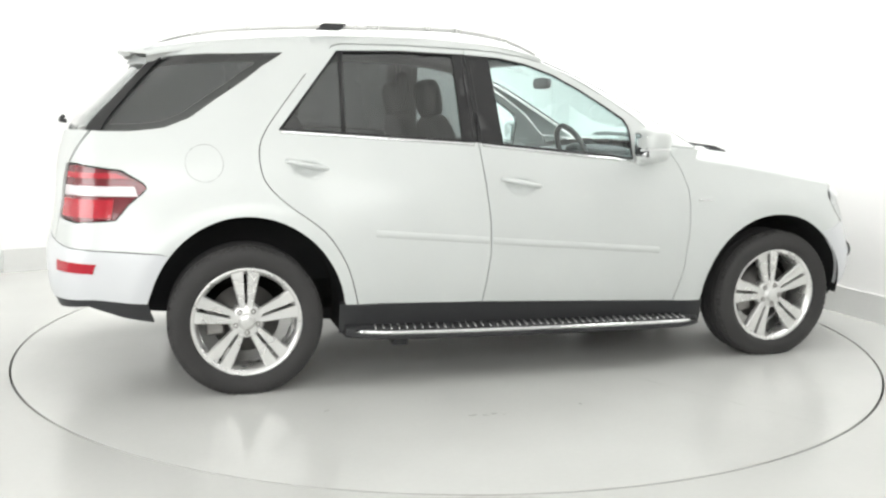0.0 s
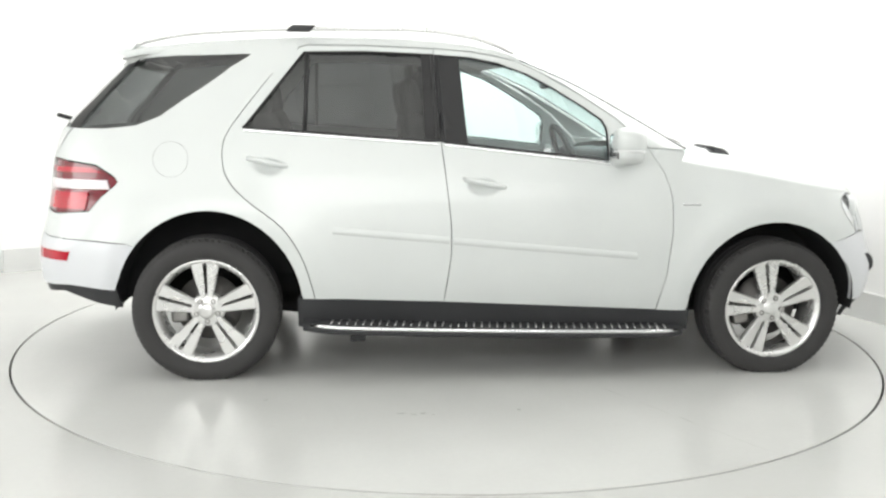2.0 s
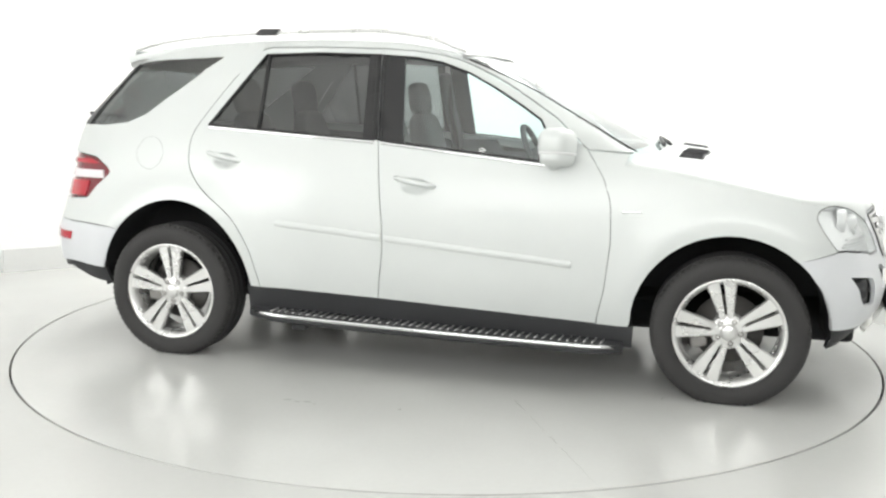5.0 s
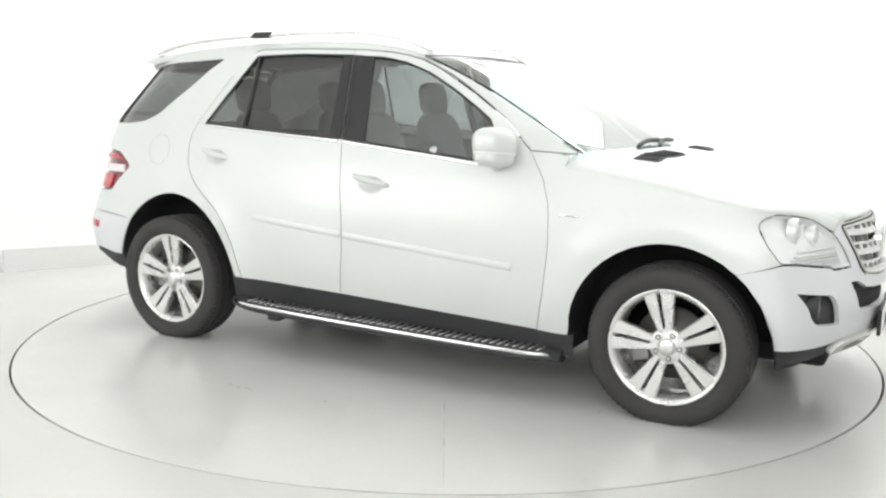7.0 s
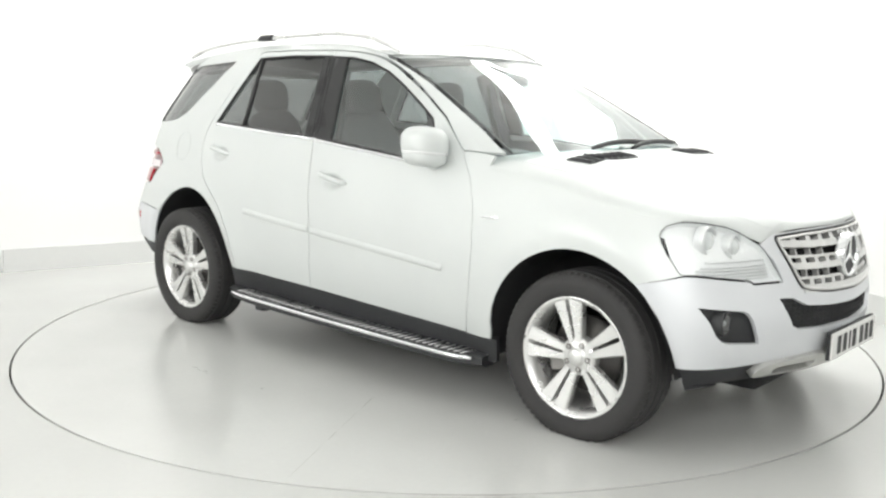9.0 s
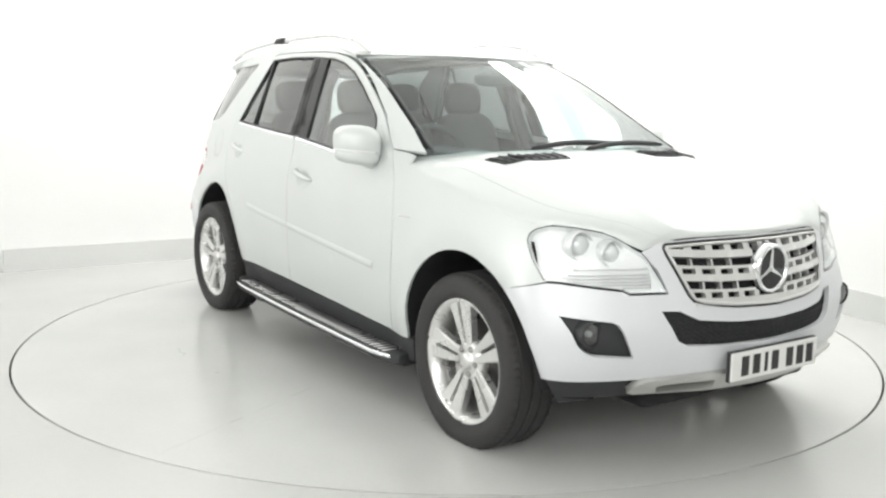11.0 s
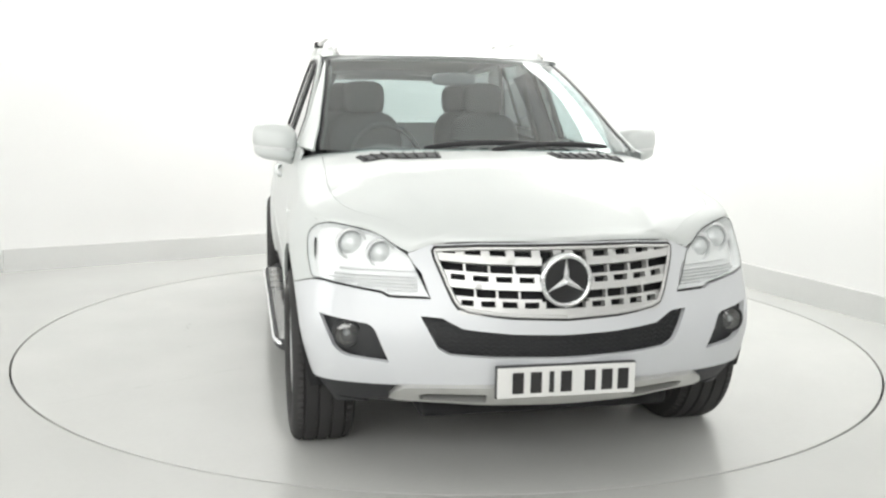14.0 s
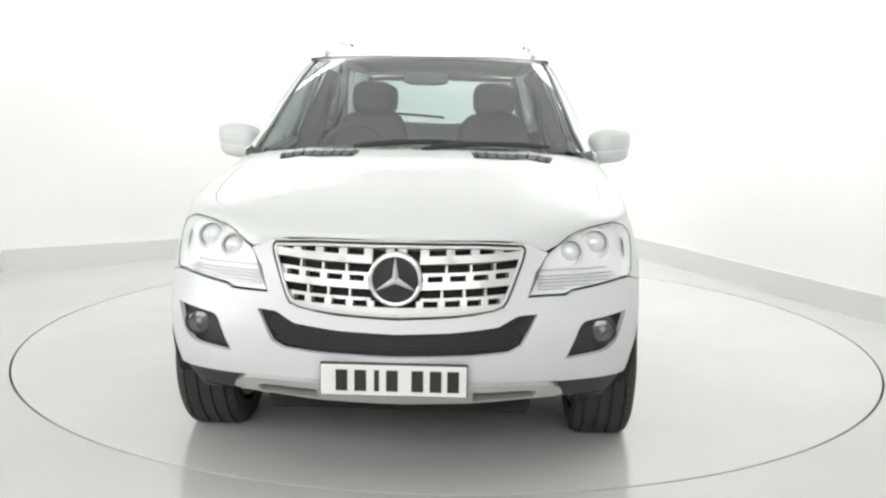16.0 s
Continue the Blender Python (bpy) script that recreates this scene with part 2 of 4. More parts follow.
def panel(outline, lift, holes=(), step=0.045, gap=0.0022, depth=0.014, off=0.0, fine=()):
    """A curved sheet-metal panel: the outline, in the shell's own coordinates, is filled, lifted on to the shell, and its rims turned inwards."""
    rims = [shrunk(dense(outline, step * 0.6), gap)] + [shrunk(dense(h, step * 0.6), -gap) for h in holes]
    lo, hi = rims[0].min(0), rims[0].max(0)
    g = np.array([(x + (k % 2) * step / 2, z) for k, z in enumerate(np.arange(lo[1], hi[1], step * 0.87)) for x in np.arange(lo[0], hi[0], step)])
    for hx, hz in fine:
        spots = [(hx + i * 0.013, hz + j * 0.009) for i in range(-8, 9) for j in range(-6, 7)]
        g = np.concatenate([g[np.hypot((g[:, 0] - hx) / 0.115, (g[:, 1] - hz) / 0.062) > 1.15], spots])
    edge = np.concatenate(rims)
    if len(g):
        ok = inside(rims[0], g)
        for h in rims[1:]:
            ok &= ~inside(h, g)
        g = g[ok]
    if len(g):
        g = g[np.array([np.min(np.hypot(*(edge - p).T)) > step * 0.45 for p in g])]
    pts = np.concatenate([edge, g]) if len(g) else edge
    links, k = [], 0
    for r in rims:
        links += [(k + i, k + (i + 1) % len(r)) for i in range(len(r))]
        k += len(r)
    vs, _, fs, *_ = delaunay_2d_cdt([Vector(p) for p in pts], links, [], 0, 1e-6)
    flat = np.array([tuple(v) for v in vs])
    mid = np.array([flat[list(f)].mean(0) for f in fs])
    ok = inside(rims[0], mid)
    for h in rims[1:]:
        ok &= ~inside(h, mid)
    e = 0.003
    p0 = lift(flat)
    nrm = np.cross(lift(flat + [e, 0]) - lift(flat - [e, 0]), lift(flat + [0, e]) - lift(flat - [0, e]))
    nrm /= np.maximum(np.linalg.norm(nrm, axis=1), 1e-12)[:, None]
    out = p0 - np.array([0, 0, 0.7]) - p0 * [0.75, 0, 0]
    nrm *= np.where((nrm * out).sum(1) < 0, -1, 1)[:, None]
    p0 = p0 + nrm * off
    bm = bmesh.new()
    v3 = [bm.verts.new(p) for p in p0]
    count = {}
    for f, good in zip(fs, ok):
        if not good:
            continue
        f = list(f)
        a, b, c = (p0[i] for i in f[:3])
        if np.dot(np.cross(b - a, c - a), nrm[f[0]]) < 0:
            f = f[::-1]
        try:
            bm.faces.new([v3[i] for i in f])
        except ValueError:
            continue
        for i, j in zip(f, f[1:] + f[:1]):
            count[(i, j)] = True
    if depth:
        deep = {}
        for i, j in list(count):
            if (j, i) in count:
                continue
            for k in (i, j):
                if k not in deep:
                    deep[k] = (bm.verts.new(p0[k]), bm.verts.new(p0[k] - nrm[k] * depth))
            bm.faces.new((deep[j][0], deep[i][0], deep[i][1], deep[j][1]))
    bmesh.ops.delete(bm, geom=[v for v in bm.verts if not v.link_faces], context="VERTS")
    return bm


def both(name, make, mat, parent, label="", **kw):
    """The part on the right side and its mirror image on the left."""
    return part(name, make(), mat, parent, label, **kw), part(name, mirrored(make()), mat, parent, label, **kw)


def mirror_outline(right):
    """A closed outline across the middle from its right half, given from the lower to the upper end."""
    return [np.array(p, float) for p in right] + [np.array((-p[0], p[1])) for p in right[::-1] if p[0] > 1e-4]


def arch(hub, rx, rz, a0, a1, n=22):
    return [(hub + rx * math.cos(radians(a)), HUB_Z + rz * math.sin(radians(a))) for a in np.linspace(a0, a1, n)]

# ---- the studio ----
TABLE_R, TABLE_X = 2.486, 0.025


def disc_sheet(bm, r0, r1, z, rings, sides=160):
    """A flat ring of quads between two radii."""
    loops = []
    for r in np.linspace(r0, r1, rings + 1):
        loops.append([bm.verts.new((r * math.cos(k * math.tau / sides), r * math.sin(k * math.tau / sides), z)) for k in range(sides)])
    for a, b in zip(loops, loops[1:]):
        for k in range(sides):
            bm.faces.new((a[k], b[k], b[(k + 1) % sides], a[(k + 1) % sides]))
    return loops


bm = bmesh.new()
loops = disc_sheet(bm, TABLE_R + 0.006, 11.0, 0.0, 6)
rim = [bm.verts.new((v.co.x, v.co.y, -0.05)) for v in loops[0]]
for k in range(len(rim)):
    bm.faces.new((rim[k], loops[0][k], loops[0][(k + 1) % len(rim)], rim[(k + 1) % len(rim)]))
for v in bm.verts:
    v.co.x += TABLE_X
tagged(part("floor", bm, FLOOR, smooth=False), "pale grey glossy resin studio floor round the turntable", "floor", kind="structure")

bm = bmesh.new()
bmesh.ops.create_circle(bm, cap_ends=True, segments=96, radius=TABLE_R + 0.2, matrix=Matrix.Translation((0, 0, -0.05)))
tagged(part("turntable_pit", bm, GAP, smooth=False), "dark pit under the turntable seam", "floor", kind="structure")

bm = bmesh.new()
loops = disc_sheet(bm, 0.02, TABLE_R - 0.006, 0.0, 8)
bm.faces.new(loops[0][::-1]).normal_flip()
rim = [bm.verts.new((v.co.x, v.co.y, -0.045)) for v in loops[-1]]
for k in range(len(rim)):
    bm.faces.new((loops[-1][k], rim[k], rim[(k + 1) % len(rim)], loops[-1][(k + 1) % len(rim)]))
turntable = tagged(part("turntable", bm, TABLE, smooth=False), "round grey resin turntable flush with the studio floor", "turntable")

for x, y, a, sx, sy in ((-0.37, -1.578, 8, 0.026, 0.007), (-0.315, -1.59, -14, 0.018, 0.006), (-0.27, -1.582, 20, 0.02, 0.008), (-0.225, -1.60, 5, 0.010, 0.005), (0.18, -1.554, -40, 0.013, 0.009),
                        (0.70, -1.327, -61.8, 0.09, 0.0022), (0.82, -1.553, -61.8, 0.13, 0.0012), (0.92, -1.739, -61.8, 0.05, 0.0022), (1.05, -1.983, -61.8, 0.2, 0.0010), (-1.0, -1.35, 35, 0.016, 0.005), (1.35, -1.02, 70, 0.02, 0.004)):
    bm = bmesh.new()
    bmesh.ops.create_circle(bm, cap_ends=True, segments=11, radius=1.0, matrix=Matrix.Diagonal((sx, sy, 1, 1)))
    for v in bm.verts:
        v.co *= random.uniform(0.7, 1.1)
    ob = part("scuff_mark", bm, SCUFF, turntable, "faint grey scuff", smooth=False)
    ob.matrix_basis = pose(x, y, 0.0008, 0, 0, a)

CORNERS = [(-3.53, 1.655), (1.142, 4.485), (5.63, -6.2), (-6.8, -6.2)]
ROOM_H, SKIRT = 3.8, 0.187


def wall_run(name, a, b, z0, z1, thick, mat, label, category="wall"):
    """An upright slab between two corners, its inner face on the line."""
    a, b = Vector((*a, 0)), Vector((*b, 0))
    d = (b - a).normalized()
    n = Vector((-d.y, d.x, 0))
    bm = bmesh.new()
    vs = [bm.verts.new(p + Vector((0, 0, z))) for z in (z0, z1) for p in (a, b, b + n * thick, a + n * thick)]
    for f in ((0, 1, 5, 4), (1, 2, 6, 5), (2, 3, 7, 6), (3, 0, 4, 7), (4, 5, 6, 7), (3, 2, 1, 0)):
        bm.faces.new([vs[i] for i in f])
    bmesh.ops.recalc_face_normals(bm, faces=bm.faces[:])
    tagged(part(name, bm, mat, smooth=False), label, category, kind="structure")


for k, name in enumerate(("back", "right", "front", "left")):
    a, b = Vector(CORNERS[k]), Vector(CORNERS[(k + 1) % 4])
    d = (b - a).normalized()
    n = Vector((-d.y, d.x))
    wall_run("wall_" + name, a - d * 0.2 + n * 0.03, b + d * 0.2 + n * 0.03, 0.0, ROOM_H, 0.15, WHITE, "plain bright white studio wall")
    if k < 2:
        wall_run("baseboard_" + name, a, b, 0.0, SKIRT, 0.028, SKIRTING, "pale grey skirting board along the studio wall", "baseboard")
bm = bmesh.new()
box(bm, -7.2, 7.4, -6.5, 5.8, ROOM_H, ROOM_H + 0.1)
tagged(part("ceiling", bm, WHITE, smooth=False), "plain white studio ceiling", "ceiling", kind="structure")

# ---- the car ----
car = tagged(new("car"), "silver five-door sport utility vehicle parked on the turntable", "car")

F_SEAM = [(0.846, 0.338), (0.884, 0.518), (0.907, 0.751), (0.903, 0.88), (0.895, 0.955), (0.858, 1.062), (0.777, 1.186), (0.61, 1.338), (0.439, 1.449), (0.207, 1.576), (0.1, 1.62), (0.002, 1.646), (-0.15, 1.668), (-0.293, 1.678)]
TOP_SEAM = [(-0.678, 1.688), (-0.98, 1.686), (-1.02, 1.675)]
R_SEAM = [(-1.165, 1.527), (-1.311, 1.337), (-1.37, 1.25), (-1.395, 1.19), (-1.4, 1.138), (-1.389, 1.053), (-1.349, 0.983), (-1.277, 0.913), (-1.162, 0.829), (-1.091, 0.767), (-0.991, 0.6), (-0.937, 0.41)]


def eased(pts, n=5):
    """A smooth line through points."""
    u = [0.0]
    for p, q in zip(pts, pts[1:]):
        u.append(u[-1] + math.dist(p, q))
    fx, fz = curve_through(u, [p[0] for p in pts]), curve_through(u, [p[1] for p in pts])
    return [(float(fx(t)), float(fz(t))) for t in np.linspace(0, u[-1], n * (len(pts) - 1) + 1)]


R_SEAM = eased(R_SEAM)
B_SEAM = [(-0.335, 1.679), (-0.301, 1.206), (-0.274, 0.987), (-0.251, 0.788), (-0.249, 0.643), (-0.281, 0.39)]
R_WINDOW = [(-1.301, 1.264), (-0.998, 1.652), (-0.675, 1.66), (-0.35, 1.651), (-0.322, 1.208)]
F_WINDOW = [(-0.318, 1.648), (-0.144, 1.638), (0.003, 1.611), (0.149, 1.56), (0.294, 1.485), (0.438, 1.398), (0.538, 1.331), (0.56, 1.29), (0.565, 1.253), (0.566, 1.122), (-0.285, 1.205)]
Q_WINDOW = [(-2.10, 1.249), (-1.96, 1.45), (-1.83, 1.606), (-1.617, 1.622), (-1.263, 1.636), (-1.361, 1.573), (-1.594, 1.405), (-1.716, 1.317), (-1.828, 1.272), (-1.986, 1.253)]
F_ARCH = arch(HUB, 0.458, 0.460, -2, 180)
R_ARCH = arch(-HUB, 0.468, 0.502, 8, 168, 30)

# front bumper
grille_hole = mirror_outline([(0, 0.642), at_y(0.2, 0.649), at_y(0.35, 0.666), at_y(0.388, 0.680), at_y(0.405, 0.705), at_y(0.462, 0.85), at_y(0.467, 0.88), at_y(0.455, 0.894), at_y(0.3, 0.905), (0, 0.908)])
low_hole = mirror_outline([(0, 0.505), at_y(0.25, 0.508), at_y(0.415, 0.516), at_y(0.455, 0.538), at_y(0.513, 0.650), at_y(0.44, 0.646), at_y(0.37, 0.611), at_y(0.2, 0.595), (0, 0.590)])
fog_hole = [at_y(0.86, 0.637), at_y(0.70, 0.616), at_y(0.683, 0.608), at_y(0.671, 0.592), at_y(0.622, 0.478), at_y(0.765, 0.492), at_y(0.79, 0.502), at_y(0.815, 0.527)]
fog_left = [(-s, z) for s, z in fog_hole]
bumper_half = [(0, 0.408), at_y(0.3, 0.406), at_y(0.6, 0.388), at_y(0.82, 0.385), at_x(1.928, 0.385)] + [at_x(x, z) for x, z in F_ARCH if x > 1.75 and z > 0.4] + [
    at_x(1.94, 0.752), at_y(0.84, 0.752), at_y(0.645, 0.724), at_y(0.622, 0.711), at_y(0.476, 0.711), at_y(0.505, 0.80), at_y(0.535, 0.838), at_y(0.55, 0.865), at_y(0.47, 0.898), at_y(0.3, 0.911), (0, 0.914)]
part("front_bumper", panel(mirror_outline(bumper_half), low, [grille_hole, low_hole, fog_hole, fog_left], step=0.04, depth=0.02, gap=0.0008), BUMPER, car)

# fender, lamp and bonnet meet along this edge
edge_s = [0.0, at_y(0.3, 0.905)[0], at_y(0.455, 0.89)[0], at_y(0.55, 0.87)[0], at_y(0.60, 0.9)[0], at_y(0.66, 0.935)[0], at_y(0.78, 0.955)[0], at_x(1.84, 0.96)[0], at_x(1.6, 1.0)[0], at_x(1.3, 1.055)[0], at_x(0.95, 1.115)[0]]
edge_z = curve_through(edge_s, [0.917, 0.914, 0.902, 0.869, 0.902, 0.935, 0.957, 0.963, 1.0, 1.055, 1.112])
fender_edge = [(s, float(edge_z(s))) for s in np.linspace(edge_s[-1], at_x(1.885, 0.963)[0], 30)]
lamp_outer = [at_x(1.88, 0.957), at_x(1.85, 0.945), at_x(1.834, 0.925), at_x(1.832, 0.905), at_x(1.842, 0.88), at_x(1.87, 0.835), at_x(1.925, 0.764), at_x(1.94, 0.757)]


def fender():
    return panel([at_x(0.848, 0.338)] + [at_x(x + 0.0012, z) for x, z in dense(F_SEAM[:7], 0.04, False)[1:]] + [at_x(0.90, 1.180), at_x(0.975, 1.172)] + fender_edge + lamp_outer + [at_x(x, z) for x, z in F_ARCH if x < 1.79 or z > 0.68][0:] + [at_x(1.006, 0.338)], low, step=0.05, gap=0.0)


both("fender", fender, PAINT, car)
lamp_top = [(s, float(edge_z(s)) - 0.001) for s in np.linspace(at_x(1.90, 0.96)[0], at_y(0.555, 0.872)[0], 18)]
LAMP = lamp_outer[:1] + lamp_top + [at_y(0.535, 0.845), at_y(0.478, 0.716), at_y(0.62, 0.716), at_y(0.643, 0.729), at_y(0.84, 0.757)] + lamp_outer[:0:-1]


def headlight(flip):
    turn = mirrored if flip else (lambda b: b)
    bowl = part("headlight", turn(panel(LAMP, low, step=0.035, off=-0.036, depth=-0.033)), REFLECTOR, car, "clear-lens headlight with two round projectors")
    part("lens", turn(panel(LAMP, low, step=0.035, gap=0.004, depth=0.012)), LAMP_LENS, bowl)
    bm = bmesh.new()
    rim_pts = dense(LAMP, 0.03)
    q = low(shrunk(rim_pts, 0.002))
    tube(bm, [tuple(p) for p in q] + [tuple(q[0])], 0.0013, 6)
    part("seal", turn(bm), SEAL, bowl)
    for y, z, r in ((0.735, 0.884, 0.058), (0.635, 0.856, 0.052)):
        x = float(shell(at_y(y, z)[0], z)[0]) - 0.042
        bm = turned(bmesh.new(), [(r, -0.03), (r, 0.008), (r * 0.93, 0.014), (r * 0.84, 0.006), (r * 0.8, -0.02)], 32, "x", (x, -y, z))
        part("projector_ring", turn(bm), RIB, bowl)
        bm = turned(bmesh.new(), [(r * 0.8, -0.02), (r * 0.74, 0.0), (r * 0.55, 0.014), (r * 0.3, 0.021), (0.001, 0.024)], 28, "x", (x, -y, z))
        part("projector", turn(bm), GLOBE, bowl)
    for z, far in ((0.732, 0.62), (0.744, 0.72), (0.756, 0.80), (0.768, 0.82), (0.78, 0.80), (0.80, 0.78)):
        g = shell(np.linspace(at_y(0.515, z)[0], at_y(far, z)[0], 12), z)
        part("reflector_rib", turn(tube(bmesh.new(), [(p[0] - 0.033, p[1], p[2]) for p in g], 0.0045, 6)), RIB, bowl)


RIB = material("frosted_lamp_rib", (0.76, 0.77, 0.77), 0.3, 0.2, 0.05, 20, 200, 0)
GLOBE = material("grey_glass_globe", (0.74, 0.76, 0.76), 0.2, 0.1, 0.1, 20, 200, 0, coat=1.0)
headlight(False)
headlight(True)

# bonnet, between the two fender edges
crown = curve_through([0.9, 1.19, 1.37, 1.54, 1.7, 1.88, 2.0, 2.1, 2.17, 2.24], [1.207, 1.187, 1.168, 1.138, 1.10, 1.055, 1.015, 0.975, 0.944, 0.916])


def bonnet_point(s, q):
    """s along the fender edge, q from 0 at the edge to 1 on the middle line."""
    e = shell(s, edge_z(s))
    t = abs(s) / edge_s[-1]
    cx = e[0] + (1.19 - 0.95) * t**1.5
    x, y = e[0] + (cx - e[0]) * (1 - (1 - q) ** 2.2), e[1] * (1 - q)
    z = e[2] + (float(crown(cx)) - e[2]) * (1 - (1 - q) ** 2.3) ** (1 / 2.3)
    ridge = 0.52 - 0.12 * max(0.0, (x - 1.2)) / 1.0
    z += 0.007 * math.exp(-(((abs(y) - ridge) / 0.045) ** 2)) * min(1, q * 4)
    return Vector((x, y, z))


def bonnet_patch(q0, q1, s_first, s_last, n=40, m=22, power=1.6, thick=0.012):
    bm = bmesh.new()
    qs = [q0 + (q1 - q0) * (k / m) ** power for k in range(m + 1)]
    rows = [[bm.verts.new(bonnet_point(s, q)) for q in qs] for s in np.linspace(s_first, s_last, n + 1)]
    for a, b in zip(rows, rows[1:]):
        for k in range(m):
            bm.faces.new((a[k], a[k + 1], b[k + 1], b[k]))
    return bm


def closed_bonnet():
    bm = bonnet_patch(0.13, 1.0, 0.0, edge_s[-1], power=1.3)
    other = bonnet_patch(0.13, 1.0, 0.0, edge_s[-1], power=1.3)
    mirrored(other)
    tmp = bpy.data.meshes.new("tmp")
    other.to_mesh(tmp)
    other.free()
    bm.from_mesh(tmp)
    bpy.data.meshes.remove(tmp)
    bmesh.ops.remove_doubles(bm, verts=bm.verts[:], dist=0.0012)
    bmesh.ops.recalc_face_normals(bm, faces=bm.faces[:])
    rims = [e for e in bm.edges if e.is_boundary]
    made = bmesh.ops.extrude_edge_only(bm, edges=rims)
    for v in made["geom"]:
        if isinstance(v, bmesh.types.BMVert):
            v.co.z -= 0.012
    if sum(f.normal.z for f in bm.faces) < 0:
        bmesh.ops.reverse_faces(bm, faces=bm.faces[:])
    return bm


bonnet = part("bonnet", closed_bonnet(), PAINT, car, auto=40)
both("fender_top", lambda: bonnet_patch(0.0, 0.1275, 0.0, edge_s[-1], m=8, power=1.8), PAINT, car)



def scuttle():
    """The bonnet's hidden rear flange, which runs under the windscreen."""
    bm = bmesh.new()
    rows = []
    for q in np.linspace(0.0, 1.0, 24):
        p = bonnet_point(edge_s[-1], q)
        rows.append([bm.verts.new(p + Vector(d)) for d in ((0.004, 0, -0.006), (-0.06, 0, -0.004), (-0.16, 0, -0.002))])
    for a, d in zip(rows, rows[1:]):
        for k in range(2):
            bm.faces.new((a[k], a[k + 1], d[k + 1], d[k]))
    if sum(f.normal.z for f in bm.faces) < 0:
        bmesh.ops.reverse_faces(bm, faces=bm.faces[:])
    return bm


both("scuttle", scuttle, PAINT, car)

# doors
front_outline = F_SEAM + B_SEAM
rear_outline = [(x - 0.0, z) for x, z in B_SEAM[::-1]] + TOP_SEAM + R_SEAM
DOOR_WINDOW = {"front_door": (front_outline, F_WINDOW, CLEAR), "rear_door": (rear_outline, R_WINDOW, PRIVACY)}


def handle_mesh(x, z):
    bm = bmesh.new()
    y = -float(side_y(x - 0.13, z))
    pts = [(x + dx, y - dy, z + 0.012 - dx * 0.2) for dx, dy in ((-0.108, -0.006), (-0.085, 0.014), (-0.03, 0.024), (0.03, 0.024), (0.08, 0.016), (0.103, -0.006))]
    return tube(bm, pts, [0.012, 0.016, 0.018, 0.018, 0.016, 0.012], 10, 0.8)


def strip_along(pts, lift_y, half, thick):
    """A thin raised strip along points of the flank."""
    bm = bmesh.new()
    pts = dense(pts, 0.06, False)
    rows = []
    for x, z in pts:
        y = -float(side_y(x, z)) - lift_y
        rows.append([bm.verts.new((x, y + thick, z - half)), bm.verts.new((x, y, z - half * 0.6)), bm.verts.new((x, y, z + half * 0.6)), bm.verts.new((x, y + thick, z + half))])
    for a, b in zip(rows, rows[1:]):
        for k in range(3):
            bm.faces.new((a[k], b[k], b[k + 1], a[k + 1]))
    bmesh.ops.recalc_face_normals(bm, faces=bm.faces[:])
    if sum(f.normal.y for f in bm.faces) > 0:
        bmesh.ops.reverse_faces(bm, faces=bm.faces[:])
    return bm


def seal_round(outline, lift, radius=0.006, off=0.0):
    bm = bmesh.new()
    q = lift(shrunk(dense(outline, 0.03), 0.004))
    return tube(bm, [tuple(p) for p in q] + [tuple(q[0])], radius, 6)


for turn in (lambda b: b, mirrored):
    for name, (outline, window, pane) in DOOR_WINDOW.items():
        door = part(name, turn(panel(outline, flank, [window], step=0.05, fine=[h for h in HANDLES if (h[0] > -0.3) == (name == "front_door")])), PAINT, car)
        part("window", turn(panel(window, flank, step=0.06, gap=-0.003, depth=0.0, off=-0.008)), pane, door, "dark tinted glass" if name == "rear_door" else "clear glass")
        part("window_seal", turn(seal_round(window, flank)), SEAL, door)
        x, z = (-0.08, 0.993) if name == "front_door" else (-1.165, 1.085)
        part("handle", turn(handle_mesh(x, z)), PAINT, door)
        sill = [(-1.29, 1.253), (-0.325, 1.196)] if name == "rear_door" else [(-0.283, 1.193), (0.57, 1.108)]
        part("chrome_strip", turn(strip_along(sill, 0.006, 0.010, 0.008)), CHROME, door, "bright chrome waistline strip")
        line = [(-0.85, 0.764), (-0.262, 0.715)] if name == "rear_door" else [(-0.24, 0.712), (0.72, 0.634)]
        part("side_moulding", turn(strip_along(line, 0.006, 0.020, 0.009)), PAINT, door)
        lining = [(x0, min(z0, 1.19 if x0 < 0 else 1.11)) for x0, z0 in shrunk(dense(outline, 0.08), 0.04)]
        part("door_lining", turn(panel(lining, flank, step=0.12, off=-0.075, depth=0.0)), TRIM, door)
        if name == "rear_door":
            part("window_bar", turn(tube(bmesh.new(), [(xx, -float(side_y(xx, zz)) + 0.004, zz) for xx, zz in ((-0.99, 1.25), (-0.98, 1.645))], 0.012, 6)), SEAL, door)
        post = [(-0.385, 1.212), (-0.40, 1.652), (-0.3358, 1.652), (-0.3038, 1.208)] if name == "rear_door" else [(-0.3012, 1.206), (-0.3332, 1.65), (-0.205, 1.641), (-0.165, 1.196)]
        part("door_post", turn(panel(post, flank, step=0.08, gap=0.0, off=0.002, depth=0.02)), SEAL, door)

# body side with quarter window, windscreen pillar and roof side
roof_edge = curve_through([-2.2, -1.95, -1.8, -1.4, -1.0, -0.68, -0.3, 0.0, 0.1, 0.17, 0.3], [1.58, 1.625, 1.655, 1.695, 1.715, 1.722, 1.710, 1.672, 1.644, 1.625, 1.59])


def at_xu(x, z):
    return at_x(x, z, "gre")


